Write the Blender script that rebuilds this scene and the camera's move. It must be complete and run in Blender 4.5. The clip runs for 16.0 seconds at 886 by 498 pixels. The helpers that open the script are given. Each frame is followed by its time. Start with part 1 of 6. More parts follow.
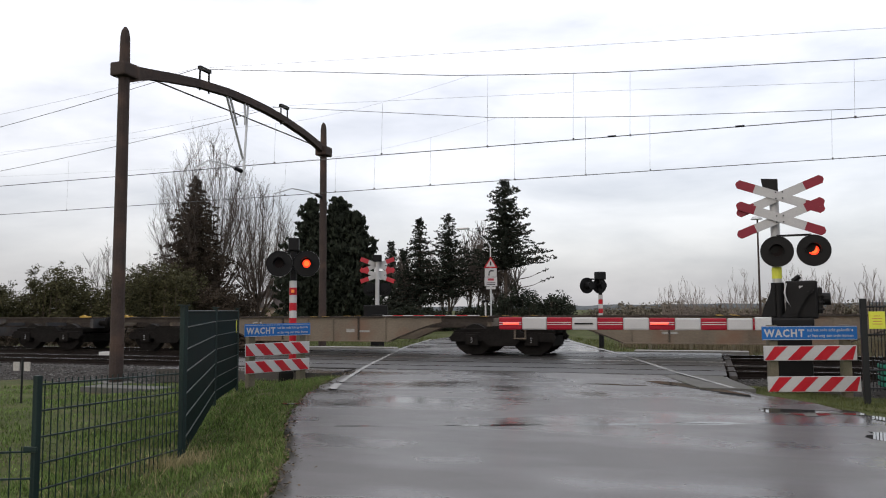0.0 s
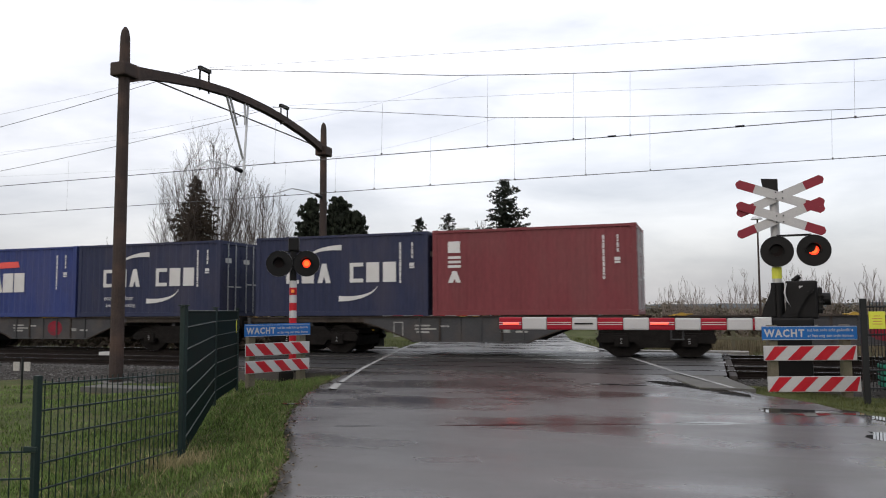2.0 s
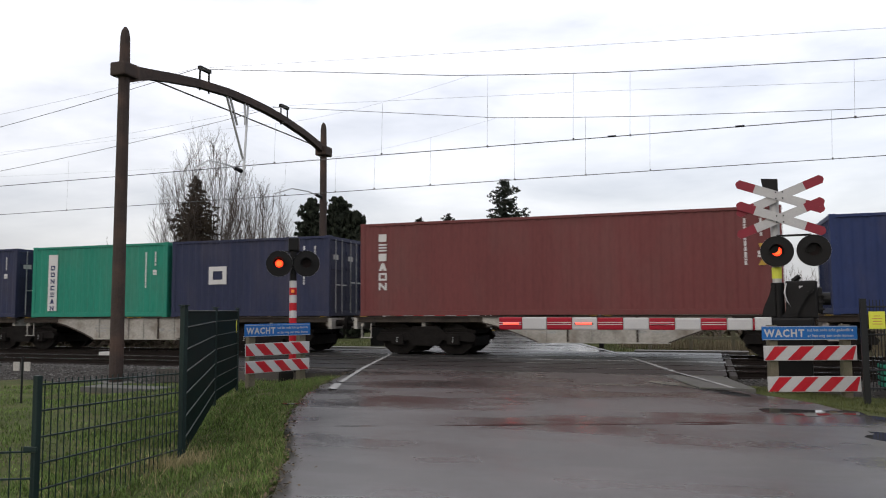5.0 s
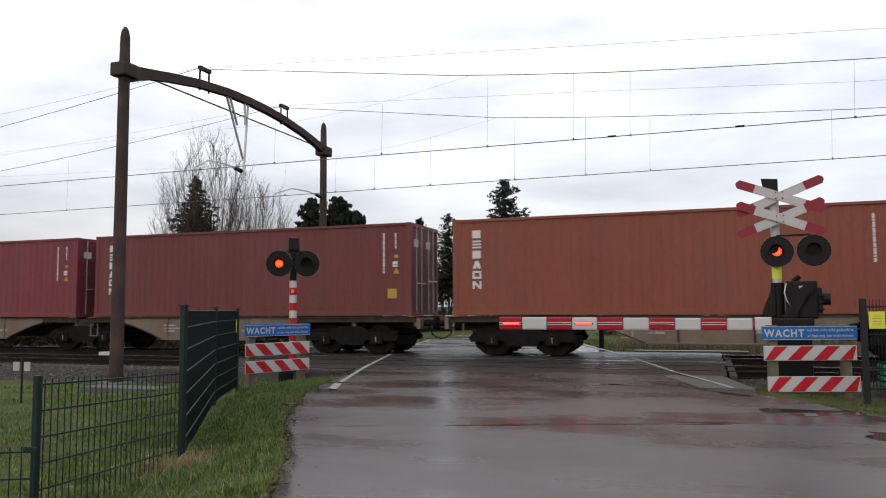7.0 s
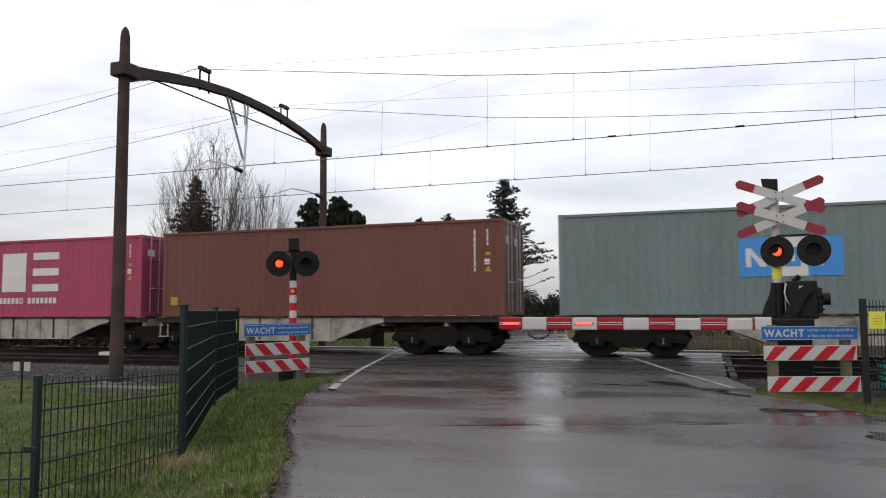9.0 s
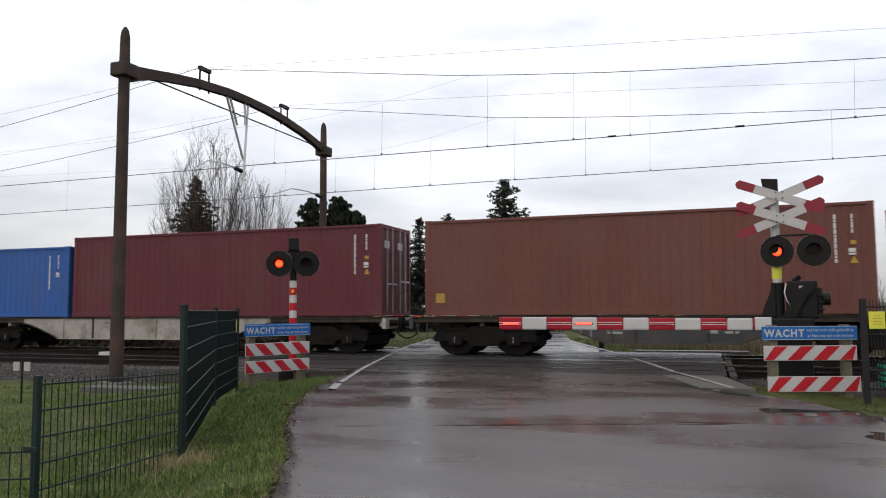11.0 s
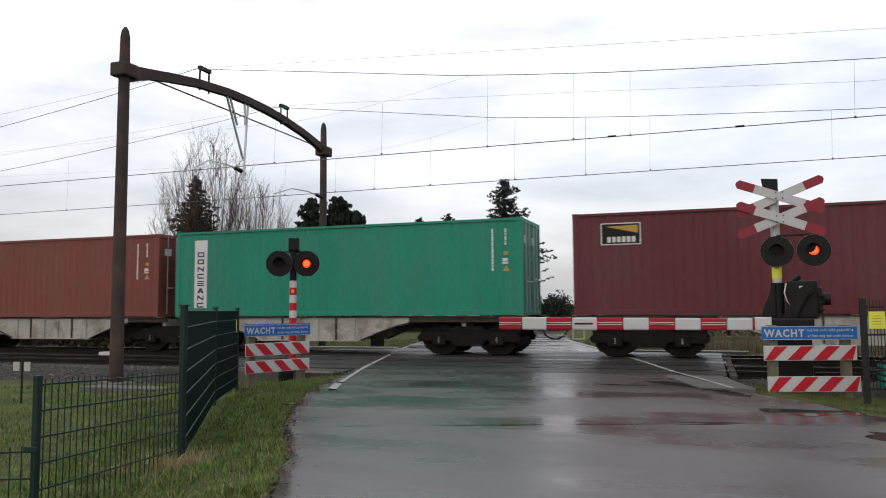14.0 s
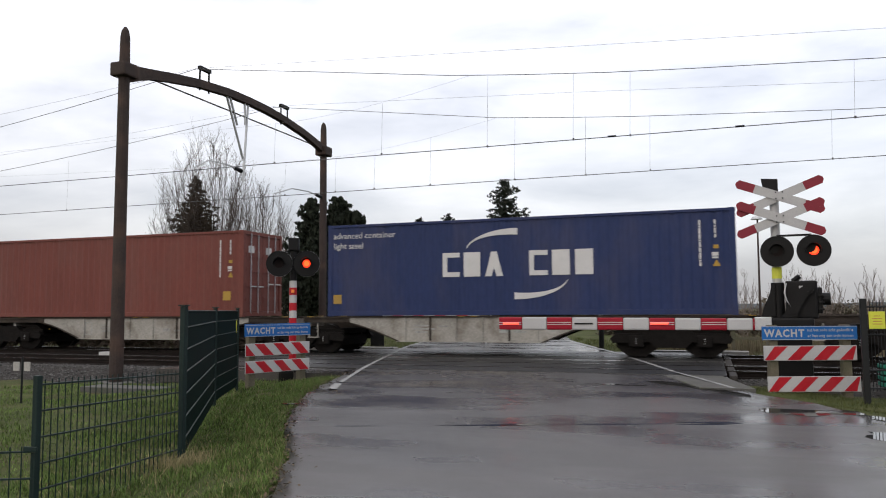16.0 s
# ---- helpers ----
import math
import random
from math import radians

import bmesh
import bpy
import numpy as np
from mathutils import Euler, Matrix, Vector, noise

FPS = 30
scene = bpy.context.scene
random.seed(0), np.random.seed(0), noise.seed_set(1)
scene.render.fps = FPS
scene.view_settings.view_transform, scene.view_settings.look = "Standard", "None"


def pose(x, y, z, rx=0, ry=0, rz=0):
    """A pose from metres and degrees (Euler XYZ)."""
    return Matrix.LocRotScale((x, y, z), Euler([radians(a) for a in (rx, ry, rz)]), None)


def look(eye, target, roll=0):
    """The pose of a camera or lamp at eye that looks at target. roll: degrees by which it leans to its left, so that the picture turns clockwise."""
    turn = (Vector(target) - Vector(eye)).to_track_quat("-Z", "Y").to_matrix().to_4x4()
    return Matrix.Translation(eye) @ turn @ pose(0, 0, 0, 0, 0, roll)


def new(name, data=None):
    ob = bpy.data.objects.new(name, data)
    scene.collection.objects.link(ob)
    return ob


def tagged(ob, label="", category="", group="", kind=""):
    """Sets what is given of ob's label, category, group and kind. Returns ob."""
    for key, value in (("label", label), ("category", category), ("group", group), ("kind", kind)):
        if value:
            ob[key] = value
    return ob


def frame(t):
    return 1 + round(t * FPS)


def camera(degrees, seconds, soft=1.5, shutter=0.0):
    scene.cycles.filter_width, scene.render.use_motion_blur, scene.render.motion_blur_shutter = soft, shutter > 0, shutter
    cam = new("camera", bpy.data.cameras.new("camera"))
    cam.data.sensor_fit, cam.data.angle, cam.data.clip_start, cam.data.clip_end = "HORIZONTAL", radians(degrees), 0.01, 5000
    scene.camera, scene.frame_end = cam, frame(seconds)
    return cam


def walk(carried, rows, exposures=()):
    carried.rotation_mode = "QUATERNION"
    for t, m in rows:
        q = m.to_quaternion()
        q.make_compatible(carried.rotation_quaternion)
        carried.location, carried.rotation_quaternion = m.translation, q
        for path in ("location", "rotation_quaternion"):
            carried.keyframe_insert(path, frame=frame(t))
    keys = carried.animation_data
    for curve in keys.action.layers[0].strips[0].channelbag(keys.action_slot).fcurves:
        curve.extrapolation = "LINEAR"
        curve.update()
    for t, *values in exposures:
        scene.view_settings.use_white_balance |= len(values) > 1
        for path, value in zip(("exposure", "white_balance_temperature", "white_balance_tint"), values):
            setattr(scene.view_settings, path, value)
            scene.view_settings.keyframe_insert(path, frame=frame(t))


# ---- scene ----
# Camera: stands still beside the road
cam = camera(60.2, 16.0, soft=1.05, shutter=0.06)
EYE = Vector((0.0, 0.0, 1.41))
YAW, PITCH, LEAN = radians(19.133), radians(4.569), -0.361
AIM = Vector((-math.sin(YAW) * math.cos(PITCH), math.cos(YAW) * math.cos(PITCH), math.sin(PITCH)))
STAND = look(EYE, EYE + AIM * 10, LEAN)
walk(cam, [(0.0, STAND), (16.0, STAND)], [(0.0, 0.0), (16.0, 0.0)])

# Overcast winter sky: cloud sheet over a sky texture, and a very soft sun
world = bpy.data.worlds.new("overcast_sky")
world.use_nodes = True
scene.world = world
wn, wl = world.node_tree.nodes, world.node_tree.links
wn.clear()
w_out = wn.new("ShaderNodeOutputWorld")
w_sky = wn.new("ShaderNodeTexSky")
w_sky.sky_type, w_sky.sun_disc = "NISHITA", False
w_sky.sun_elevation, w_sky.sun_rotation = radians(32), radians(200)
w_sky.dust_density = 4.0
w_bg1 = wn.new("ShaderNodeBackground")
w_bg1.inputs["Strength"].default_value = 0.05
wl.new(w_sky.outputs[0], w_bg1.inputs["Color"])
w_tc = wn.new("ShaderNodeTexCoord")
w_map = wn.new("ShaderNodeMapping")
w_map.inputs["Scale"].default_value = (1.0, 1.0, 3.2)
wl.new(w_tc.outputs["Generated"], w_map.inputs["Vector"])
w_noise = wn.new("ShaderNodeTexNoise")
w_noise.inputs["Scale"].default_value = 3.8
w_noise.inputs["Detail"].default_value = 7.0
w_noise.inputs["Roughness"].default_value = 0.52
w_noise.inputs["Distortion"].default_value = 0.25
wl.new(w_map.outputs[0], w_noise.inputs["Vector"])
w_ramp = wn.new("ShaderNodeValToRGB")
w_ramp.color_ramp.elements[0].position, w_ramp.color_ramp.elements[0].color = 0.30, (0.728, 0.728, 0.778, 1)
w_ramp.color_ramp.elements[1].position, w_ramp.color_ramp.elements[1].color = 0.66, (1.168, 1.145, 1.162, 1)
wl.new(w_noise.outputs["Fac"], w_ramp.inputs["Fac"])
w_sep = wn.new("ShaderNodeSeparateXYZ")
wl.new(w_tc.outputs["Generated"], w_sep.inputs[0])
w_grad = wn.new("ShaderNodeMapRange")
w_grad.inputs["From Min"].default_value, w_grad.inputs["From Max"].default_value = 0.0, 0.36
w_grad.inputs["To Min"].default_value, w_grad.inputs["To Max"].default_value = 0.60, 1.29
wl.new(w_sep.outputs["Z"], w_grad.inputs["Value"])
w_mul = wn.new("ShaderNodeMix")
w_mul.data_type, w_mul.blend_type = "RGBA", "MULTIPLY"
w_mul.inputs["Factor"].default_value = 1.0
wl.new(w_ramp.outputs["Color"], w_mul.inputs["A"])
wl.new(w_grad.outputs["Result"], w_mul.inputs["B"])
w_bg2 = wn.new("ShaderNodeBackground")
w_bg2.inputs["Strength"].default_value = 0.85
wl.new(w_mul.outputs["Result"], w_bg2.inputs["Color"])
w_add = wn.new("ShaderNodeAddShader")
wl.new(w_bg1.outputs[0], w_add.inputs[0])
wl.new(w_bg2.outputs[0], w_add.inputs[1])
wl.new(w_add.outputs[0], w_out.inputs["Surface"])

sun = new("sun", bpy.data.lights.new("sun", "SUN"))
sun.data.energy, sun.data.angle, sun.data.color = 0.5, radians(25), (1.0, 0.97, 0.93)
sun.matrix_basis = look((0, 0, 50), (-8, 22, 0))


# ---- materials ----
def mat(name, color, rough=0.6, metal=0.0, var=0.25, scale=3.0, fine=40.0, bump=0.0, bump_scale=60.0, dirt=None, dirt_amount=0.5, dirt_scale=1.5, island=0.0, coat=0.0, emit=0.0, streak=1.0, spec=0.5):
    """A procedural paint or stone: base colour with two scales of variation, stains and fine relief."""
    m = bpy.data.materials.new(name)
    m.use_nodes = True
    n, l = m.node_tree.nodes, m.node_tree.links
    b = n["Principled BSDF"]
    tc = n.new("ShaderNodeTexCoord")
    mp = n.new("ShaderNodeMapping")
    mp.inputs["Scale"].default_value = (1, 1, streak)
    l.new(tc.outputs["Object"], mp.inputs["Vector"])
    def noise_tex(s, d=5.0):
        t = n.new("ShaderNodeTexNoise")
        t.inputs["Scale"].default_value, t.inputs["Detail"].default_value = s, d
        l.new(mp.outputs[0], t.inputs["Vector"])
        return t
    big, small = noise_tex(scale), noise_tex(fine, 3.0)
    add = n.new("ShaderNodeMath"); add.operation = "ADD"
    l.new(big.outputs["Fac"], add.inputs[0]); l.new(small.outputs["Fac"], add.inputs[1])
    rng = n.new("ShaderNodeMapRange")
    rng.inputs["From Min"].default_value, rng.inputs["From Max"].default_value = 0.7, 1.3
    rng.inputs["To Min"].default_value, rng.inputs["To Max"].default_value = 1 - var, 1 + var
    l.new(add.outputs[0], rng.inputs["Value"])
    mul = n.new("ShaderNodeMix"); mul.data_type, mul.blend_type = "RGBA", "MULTIPLY"
    mul.inputs["Factor"].default_value = 1.0
    mul.inputs["A"].default_value = (*color, 1)
    l.new(rng.outputs[0], mul.inputs["B"])
    out = mul.outputs["Result"]
    if island:
        geo = n.new("ShaderNodeNewGeometry")
        r2 = n.new("ShaderNodeMapRange")
        r2.inputs["To Min"].default_value, r2.inputs["To Max"].default_value = 1 - island, 1 + island
        l.new(geo.outputs["Random Per Island"], r2.inputs["Value"])
        m2 = n.new("ShaderNodeMix"); m2.data_type, m2.blend_type = "RGBA", "MULTIPLY"
        m2.inputs["Factor"].default_value = 1.0
        l.new(out, m2.inputs["A"]); l.new(r2.outputs[0], m2.inputs["B"])
        out = m2.outputs["Result"]
    if dirt:
        d = noise_tex(dirt_scale, 8.0)
        dr = n.new("ShaderNodeMapRange")
        dr.inputs["From Min"].default_value, dr.inputs["From Max"].default_value = 0.5, 0.72
        dr.inputs["To Min"].default_value, dr.inputs["To Max"].default_value = 0.0, dirt_amount
        l.new(d.outputs["Fac"], dr.inputs["Value"])
        m3 = n.new("ShaderNodeMix"); m3.data_type = "RGBA"
        l.new(dr.outputs[0], m3.inputs["Factor"]); l.new(out, m3.inputs["A"])
        m3.inputs["B"].default_value = (*dirt, 1)
        out = m3.outputs["Result"]
    l.new(out, b.inputs["Base Color"])
    b.inputs["Roughness"].default_value, b.inputs["Metallic"].default_value = rough, metal
    b.inputs["Specular IOR Level"].default_value = spec
    b.inputs["Coat Weight"].default_value = coat
    if bump:
        bt = noise_tex(bump_scale, 6.0)
        bn = n.new("ShaderNodeBump")
        bn.inputs["Strength"].default_value, bn.inputs["Distance"].default_value = bump, 0.01
        l.new(bt.outputs["Fac"], bn.inputs["Height"]); l.new(bn.outputs[0], b.inputs["Normal"])
    if emit:
        b.inputs["Emission Color"].default_value = (*color, 1)
        b.inputs["Emission Strength"].default_value = emit
    return m


def wet_road():
    """Worn wet asphalt: a damp sheen over the aggregate, with smooth puddle patches drawn out along the rails."""
    m = mat("wet_asphalt", (0.054, 0.050, 0.0485), spec=0.44, rough=0.4, var=0.3, scale=0.6, fine=60.0)
    n, l = m.node_tree.nodes, m.node_tree.links
    b = n["Principled BSDF"]
    tc = n.new("ShaderNodeTexCoord")
    mp = n.new("ShaderNodeMapping"); mp.inputs["Scale"].default_value = (0.35, 0.8, 1)
    l.new(tc.outputs["Object"], mp.inputs["Vector"])
    t = n.new("ShaderNodeTexNoise"); t.inputs["Scale"].default_value, t.inputs["Detail"].default_value = 0.9, 4.0
    l.new(mp.outputs[0], t.inputs["Vector"])
    # an older rough layer meets a smoother resurfaced stretch along a seam across the road
    sep = n.new("ShaderNodeSeparateXYZ"); l.new(tc.outputs["Object"], sep.inputs[0])
    skew = n.new("ShaderNodeMath"); skew.operation, skew.inputs[1].default_value = "MULTIPLY_ADD", -0.34
    l.new(sep.outputs["X"], skew.inputs[0]); l.new(sep.outputs["Y"], skew.inputs[2])
    wob = n.new("ShaderNodeTexNoise"); wob.inputs["Scale"].default_value = 0.8
    l.new(tc.outputs["Object"], wob.inputs["Vector"])
    at = n.new("ShaderNodeMath"); at.operation, at.inputs[1].default_value = "MULTIPLY_ADD", 0.5
    l.new(wob.outputs["Fac"], at.inputs[0]); l.new(skew.outputs[0], at.inputs[2])
    seam = n.new("ShaderNodeMapRange")
    seam.inputs["From Min"].default_value, seam.inputs["From Max"].default_value = 10.38, 10.48
    l.new(at.outputs[0], seam.inputs["Value"])
    layers = []
    for hi, lo in ((0.41, 0.21), (0.36, 0.13)):
        r = n.new("ShaderNodeMapRange")
        r.inputs["From Min"].default_value, r.inputs["From Max"].default_value = 0.40, 0.64
        r.inputs["To Min"].default_value, r.inputs["To Max"].default_value = hi, lo
        l.new(t.outputs["Fac"], r.inputs["Value"])
        layers.append(r)
    both = n.new("ShaderNodeMix")
    l.new(seam.outputs[0], both.inputs["Factor"])
    l.new(layers[0].outputs[0], both.inputs["A"]); l.new(layers[1].outputs[0], both.inputs["B"])
    l.new(both.outputs["Result"], b.inputs["Roughness"])
    g = n.new("ShaderNodeTexNoise"); g.inputs["Scale"].default_value, g.inputs["Detail"].default_value = 90.0, 4.0
    l.new(tc.outputs["Object"], g.inputs["Vector"])
    r3 = n.new("ShaderNodeMapRange")
    r3.inputs["From Min"].default_value, r3.inputs["From Max"].default_value = 0.42, 0.66
    r3.inputs["To Min"].default_value, r3.inputs["To Max"].default_value = 0.42, 0.07
    l.new(t.outputs["Fac"], r3.inputs["Value"])
    bn = n.new("ShaderNodeBump"); bn.inputs["Distance"].default_value = 0.004
    l.new(r3.outputs[0], bn.inputs["Strength"])
    l.new(g.outputs["Fac"], bn.inputs["Height"]); l.new(bn.outputs[0], b.inputs["Normal"])
    return m


ASPHALT = wet_road()
GRASS = mat("grass_soil", spec=0.12, color=(0.05, 0.06, 0.02), rough=0.95, var=0.4, scale=0.8, fine=25, bump=0.8, bump_scale=30, dirt=(0.09, 0.075, 0.04), dirt_amount=0.6)
BLADE = mat("grass_blade", spec=0.12, color=(0.086, 0.130, 0.035), rough=0.7, var=0.4, scale=1.6, fine=8, island=0.7)
DRY_BLADE = mat("dry_grass_blade", spec=0.12, color=(0.22, 0.19, 0.10), rough=0.8, var=0.2, island=0.35)
BALLAST = mat("ballast_stone", (0.075, 0.073, 0.071), spec=0.2, rough=0.8, var=0.3, scale=4, fine=40, island=0.5)
BALLAST_BED = mat("ballast_bed", spec=0.12, color=(0.035, 0.032, 0.03), rough=0.9, var=0.5, scale=9, fine=60, bump=1.0, bump_scale=35)
RAIL_RUST = mat("rail_rust", (0.014, 0.011, 0.010), spec=0.1, rough=0.75, var=0.3)
RAIL_TOP = mat("rail_polished", (0.5, 0.5, 0.52), rough=0.25, metal=1.0, var=0.1)
CONCRETE = mat("grey_concrete", (0.30, 0.29, 0.275), rough=0.8, var=0.2, scale=1.5, fine=30, bump=0.3, dirt=(0.12, 0.11, 0.10), dirt_amount=0.5)
LINE_WHITE = mat("road_marking", (0.235, 0.235, 0.23), rough=0.6, var=0.2, fine=30, dirt=(0.12, 0.12, 0.12), dirt_amount=0.9, dirt_scale=6)
WHITE = mat("white_paint", (0.37, 0.37, 0.375), rough=0.5, spec=0.3, var=0.06, dirt=(0.33, 0.33, 0.32), dirt_amount=0.35)
RED = mat("red_reflective", (0.33, 0.010, 0.018), rough=0.5, spec=0.2, var=0.1, dirt=(0.3, 0.05, 0.05), dirt_amount=0.3)
DULL_RED = mat("faded_red", (0.30, 0.03, 0.05), rough=0.5, var=0.12)
BLUE = mat("sign_blue", (0.010, 0.10, 0.32), rough=0.45, spec=0.25, var=0.08)
YELLOW = mat("yellow_paint", (0.31, 0.19, 0.015), rough=0.5, var=0.12, dirt=(0.2, 0.12, 0.04), dirt_amount=0.4)
LIME = mat("yellow_notice", (0.50, 0.52, 0.04), rough=0.5, var=0.08)
ORANGE = mat("orange_reflector", (0.75, 0.22, 0.03), rough=0.35, var=0.05)
BLACK = mat("black_enamel", (0.006, 0.006, 0.0065), rough=0.5, var=0.2, spec=0.15)
LENS = mat("unlit_lens", (0.008, 0.003, 0.003), rough=0.4, var=0.1, spec=0.1)
LAMP_RED = mat("lit_red_lamp", (1.0, 0.035, 0.006), rough=0.4, var=0.02, emit=1.9)
LAMP_HOT = mat("lit_lamp_centre", (1.0, 0.08, 0.010), rough=0.4, var=0.02, emit=2.6)
LED_RED = mat("lit_led_strip", (1.0, 0.07, 0.04), rough=0.4, var=0.02, emit=2.6)
GALV = mat("galvanised_steel", (0.42, 0.43, 0.44), rough=0.45, metal=0.6, var=0.15)
POLE_BROWN = mat("weathered_brown_steel", (0.040, 0.030, 0.027), spec=0.15, rough=0.75, var=0.25, scale=2, fine=25, bump=0.15, dirt=(0.10, 0.06, 0.045), dirt_amount=0.5)
FENCE_GREEN = mat("dark_green_coating", (0.007, 0.017, 0.016), spec=0.2, rough=0.5, var=0.2)
FENCE_SHEET = mat("green_screen_sheet", (0.003, 0.010, 0.009), spec=0.03, rough=0.6, var=0.25, scale=2)
DARK_FENCE = mat("black_fence_steel", (0.010, 0.011, 0.012), spec=0.2, rough=0.5, var=0.2)
WOOD = mat("weathered_wood", (0.095, 0.083, 0.056), rough=0.85, var=0.25, scale=4, fine=50, bump=0.3, dirt=(0.07, 0.08, 0.04), dirt_amount=0.5)
THIN_WIRE = mat("weathered_copper_wire", (0.16, 0.16, 0.165), rough=0.5, var=0.1)
WIRE = mat("dark_wire", (0.05, 0.05, 0.055), rough=0.5, var=0.1)
PALE_TWIG = mat("pale_thin_stems", spec=0.12, color=(0.15, 0.125, 0.11), rough=0.9, var=0.2, island=0.25)
BARK = mat("bark", spec=0.12, color=(0.075, 0.06, 0.05), rough=0.9, var=0.3, bump=0.3)
TWIG = mat("bare_twigs", spec=0.12, color=(0.085, 0.071, 0.064), rough=0.9, var=0.2, island=0.2)
NEEDLE = mat("fir_needles", spec=0.12, color=(0.018, 0.022, 0.016), rough=0.8, var=0.3, island=0.45)
CYPRESS = mat("cypress_leaves", spec=0.12, color=(0.021, 0.026, 0.018), rough=0.8, var=0.3, island=0.45)
BROWN_NEEDLE = mat("brown_spruce_needles", spec=0.12, color=(0.046, 0.036, 0.027), rough=0.85, var=0.3, island=0.4)
HEDGE = mat("evergreen_leaves", spec=0.12, color=(0.056, 0.054, 0.027), rough=0.75, var=0.3, island=0.5)
ROOF = mat("dark_roof_tiles", (0.06, 0.05, 0.05), rough=0.7, var=0.2)
BRICK = mat("house_wall", (0.22, 0.17, 0.14), rough=0.85, var=0.2)
# the haze of the distance is mixed into this grey-blue
HAZED_WOODS = mat("haze_tinted_woods", spec=0.12, color=(0.15, 0.168, 0.19), rough=1.0, var=0.25, scale=0.05, fine=0.4)
FIELD = mat("field", spec=0.12, color=(0.085, 0.085, 0.045), rough=0.95, var=0.3, scale=0.03, fine=1.5)
REED = mat("dead_reeds", spec=0.12, color=(0.115, 0.095, 0.062), rough=0.9, var=0.25, island=0.4)
GLASS_DARK = mat("dark_window", (0.02, 0.022, 0.025), rough=0.1, var=0.1)


def paint(name, c, dirty=(0.10, 0.08, 0.07), amount=0.2):
    return mat(name, c, rough=0.55, spec=0.22, var=0.12, scale=0.7, fine=14, dirt=dirty, dirt_amount=amount, dirt_scale=0.9, streak=0.35, bump=0.05, bump_scale=8)


C_BROWN = paint("container_brown", (0.145, 0.050, 0.036))
C_MAROON = paint("container_maroon", (0.110, 0.030, 0.030))
C_DARKBROWN = paint("container_dark_brown", (0.105, 0.040, 0.032))
C_ORANGE = paint("container_rust_orange", (0.165, 0.050, 0.032))
C_RUST = paint("container_rust_red", (0.130, 0.038, 0.030))
C_WINE = paint("container_wine_red", (0.082, 0.017, 0.023))
C_TEX = paint("container_dull_red", (0.135, 0.030, 0.036))
C_BLUE = paint("container_blue", (0.018, 0.075, 0.26))
C_BLUE2 = paint("container_deep_blue", (0.018, 0.032, 0.125))
C_NAVY = paint("container_navy", (0.015, 0.020, 0.050))
C_NAVY2 = paint("container_navy_bright", (0.014, 0.025, 0.082))
C_GREEN = paint("container_green", (0.010, 0.165, 0.113))
C_PINK = paint("container_magenta", (0.26, 0.042, 0.088))
C_GREY = paint("container_grey_green", (0.115, 0.155, 0.157))
C_CREAM = paint("container_cream", (0.30, 0.303, 0.288), dirty=(0.2, 0.17, 0.13))
LETTER = mat("white_lettering", (0.46, 0.46, 0.46), rough=0.5, var=0.1, dirt=(0.35, 0.34, 0.33), dirt_amount=0.4)
LETTER_RED = mat("red_lettering", (0.55, 0.05, 0.04), rough=0.5, var=0.1)
SIGN_SKY = mat("light_blue_panel", (0.02, 0.18, 0.48), rough=0.45, var=0.05)
W_TAN = mat("wagon_rusty_tan", (0.112, 0.090, 0.066), rough=0.75, var=0.25, scale=1.2, fine=20, dirt=(0.12, 0.06, 0.035), dirt_amount=0.75, dirt_scale=1.3)
W_END = mat("dark_frame_brown", (0.034, 0.028, 0.024), rough=0.85, var=0.4, scale=2.5, fine=25, spec=0.15, dirt=(0.085, 0.07, 0.055), dirt_amount=0.5, dirt_scale=3.0)
W_DARK = mat("wagon_dark_grey", (0.036, 0.037, 0.04), spec=0.25, rough=0.7, var=0.25, scale=1.2, fine=20, dirt=(0.08, 0.06, 0.05), dirt_amount=0.5)
W_PALE = mat("wagon_pale_grey", (0.245, 0.235, 0.213), rough=0.75, var=0.28, scale=1.0, fine=18, dirt=(0.085, 0.060, 0.042), dirt_amount=0.85, dirt_scale=1.6)
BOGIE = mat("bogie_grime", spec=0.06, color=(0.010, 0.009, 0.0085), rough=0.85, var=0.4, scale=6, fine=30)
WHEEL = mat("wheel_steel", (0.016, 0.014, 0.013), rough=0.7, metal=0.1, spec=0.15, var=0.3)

SLEEPER = mat("dark_sleeper", (0.045, 0.042, 0.04), rough=0.85, var=0.3, spec=0.15)
WET_SLAB = mat("wet_slab", (0.08, 0.078, 0.073), rough=0.7, var=0.25, spec=0.25, dirt=(0.05, 0.055, 0.03), dirt_amount=0.6)
LITTER = mat("leaf_litter", (0.075, 0.055, 0.036), rough=0.9, var=0.3, spec=0.15, island=0.5)
BOOM_RED = mat("boom_red", (0.235, 0.006, 0.018), rough=0.5, var=0.1, spec=0.2)
FAR_BLADE = mat("far_grass_blade", (0.066, 0.076, 0.027), rough=0.8, var=0.3, spec=0.12, island=0.5)
FADED_MARK = mat("faded_red_mark", (0.17, 0.010, 0.022), rough=0.6, var=0.2, spec=0.15, dirt=(0.06, 0.03, 0.03), dirt_amount=0.7, dirt_scale=7)


# ---- mesh helpers ----
def link_mesh(name, me, material, parent=None, label="", smooth=False):
    mats = material if isinstance(material, (list, tuple)) else [material]
    for m in mats:
        me.materials.append(m)
    if smooth:
        me.polygons.foreach_set("use_smooth", [True] * len(me.polygons))
    ob = new(name, me)
    ob.parent = parent
    if label:
        ob["label"] = label
    return ob


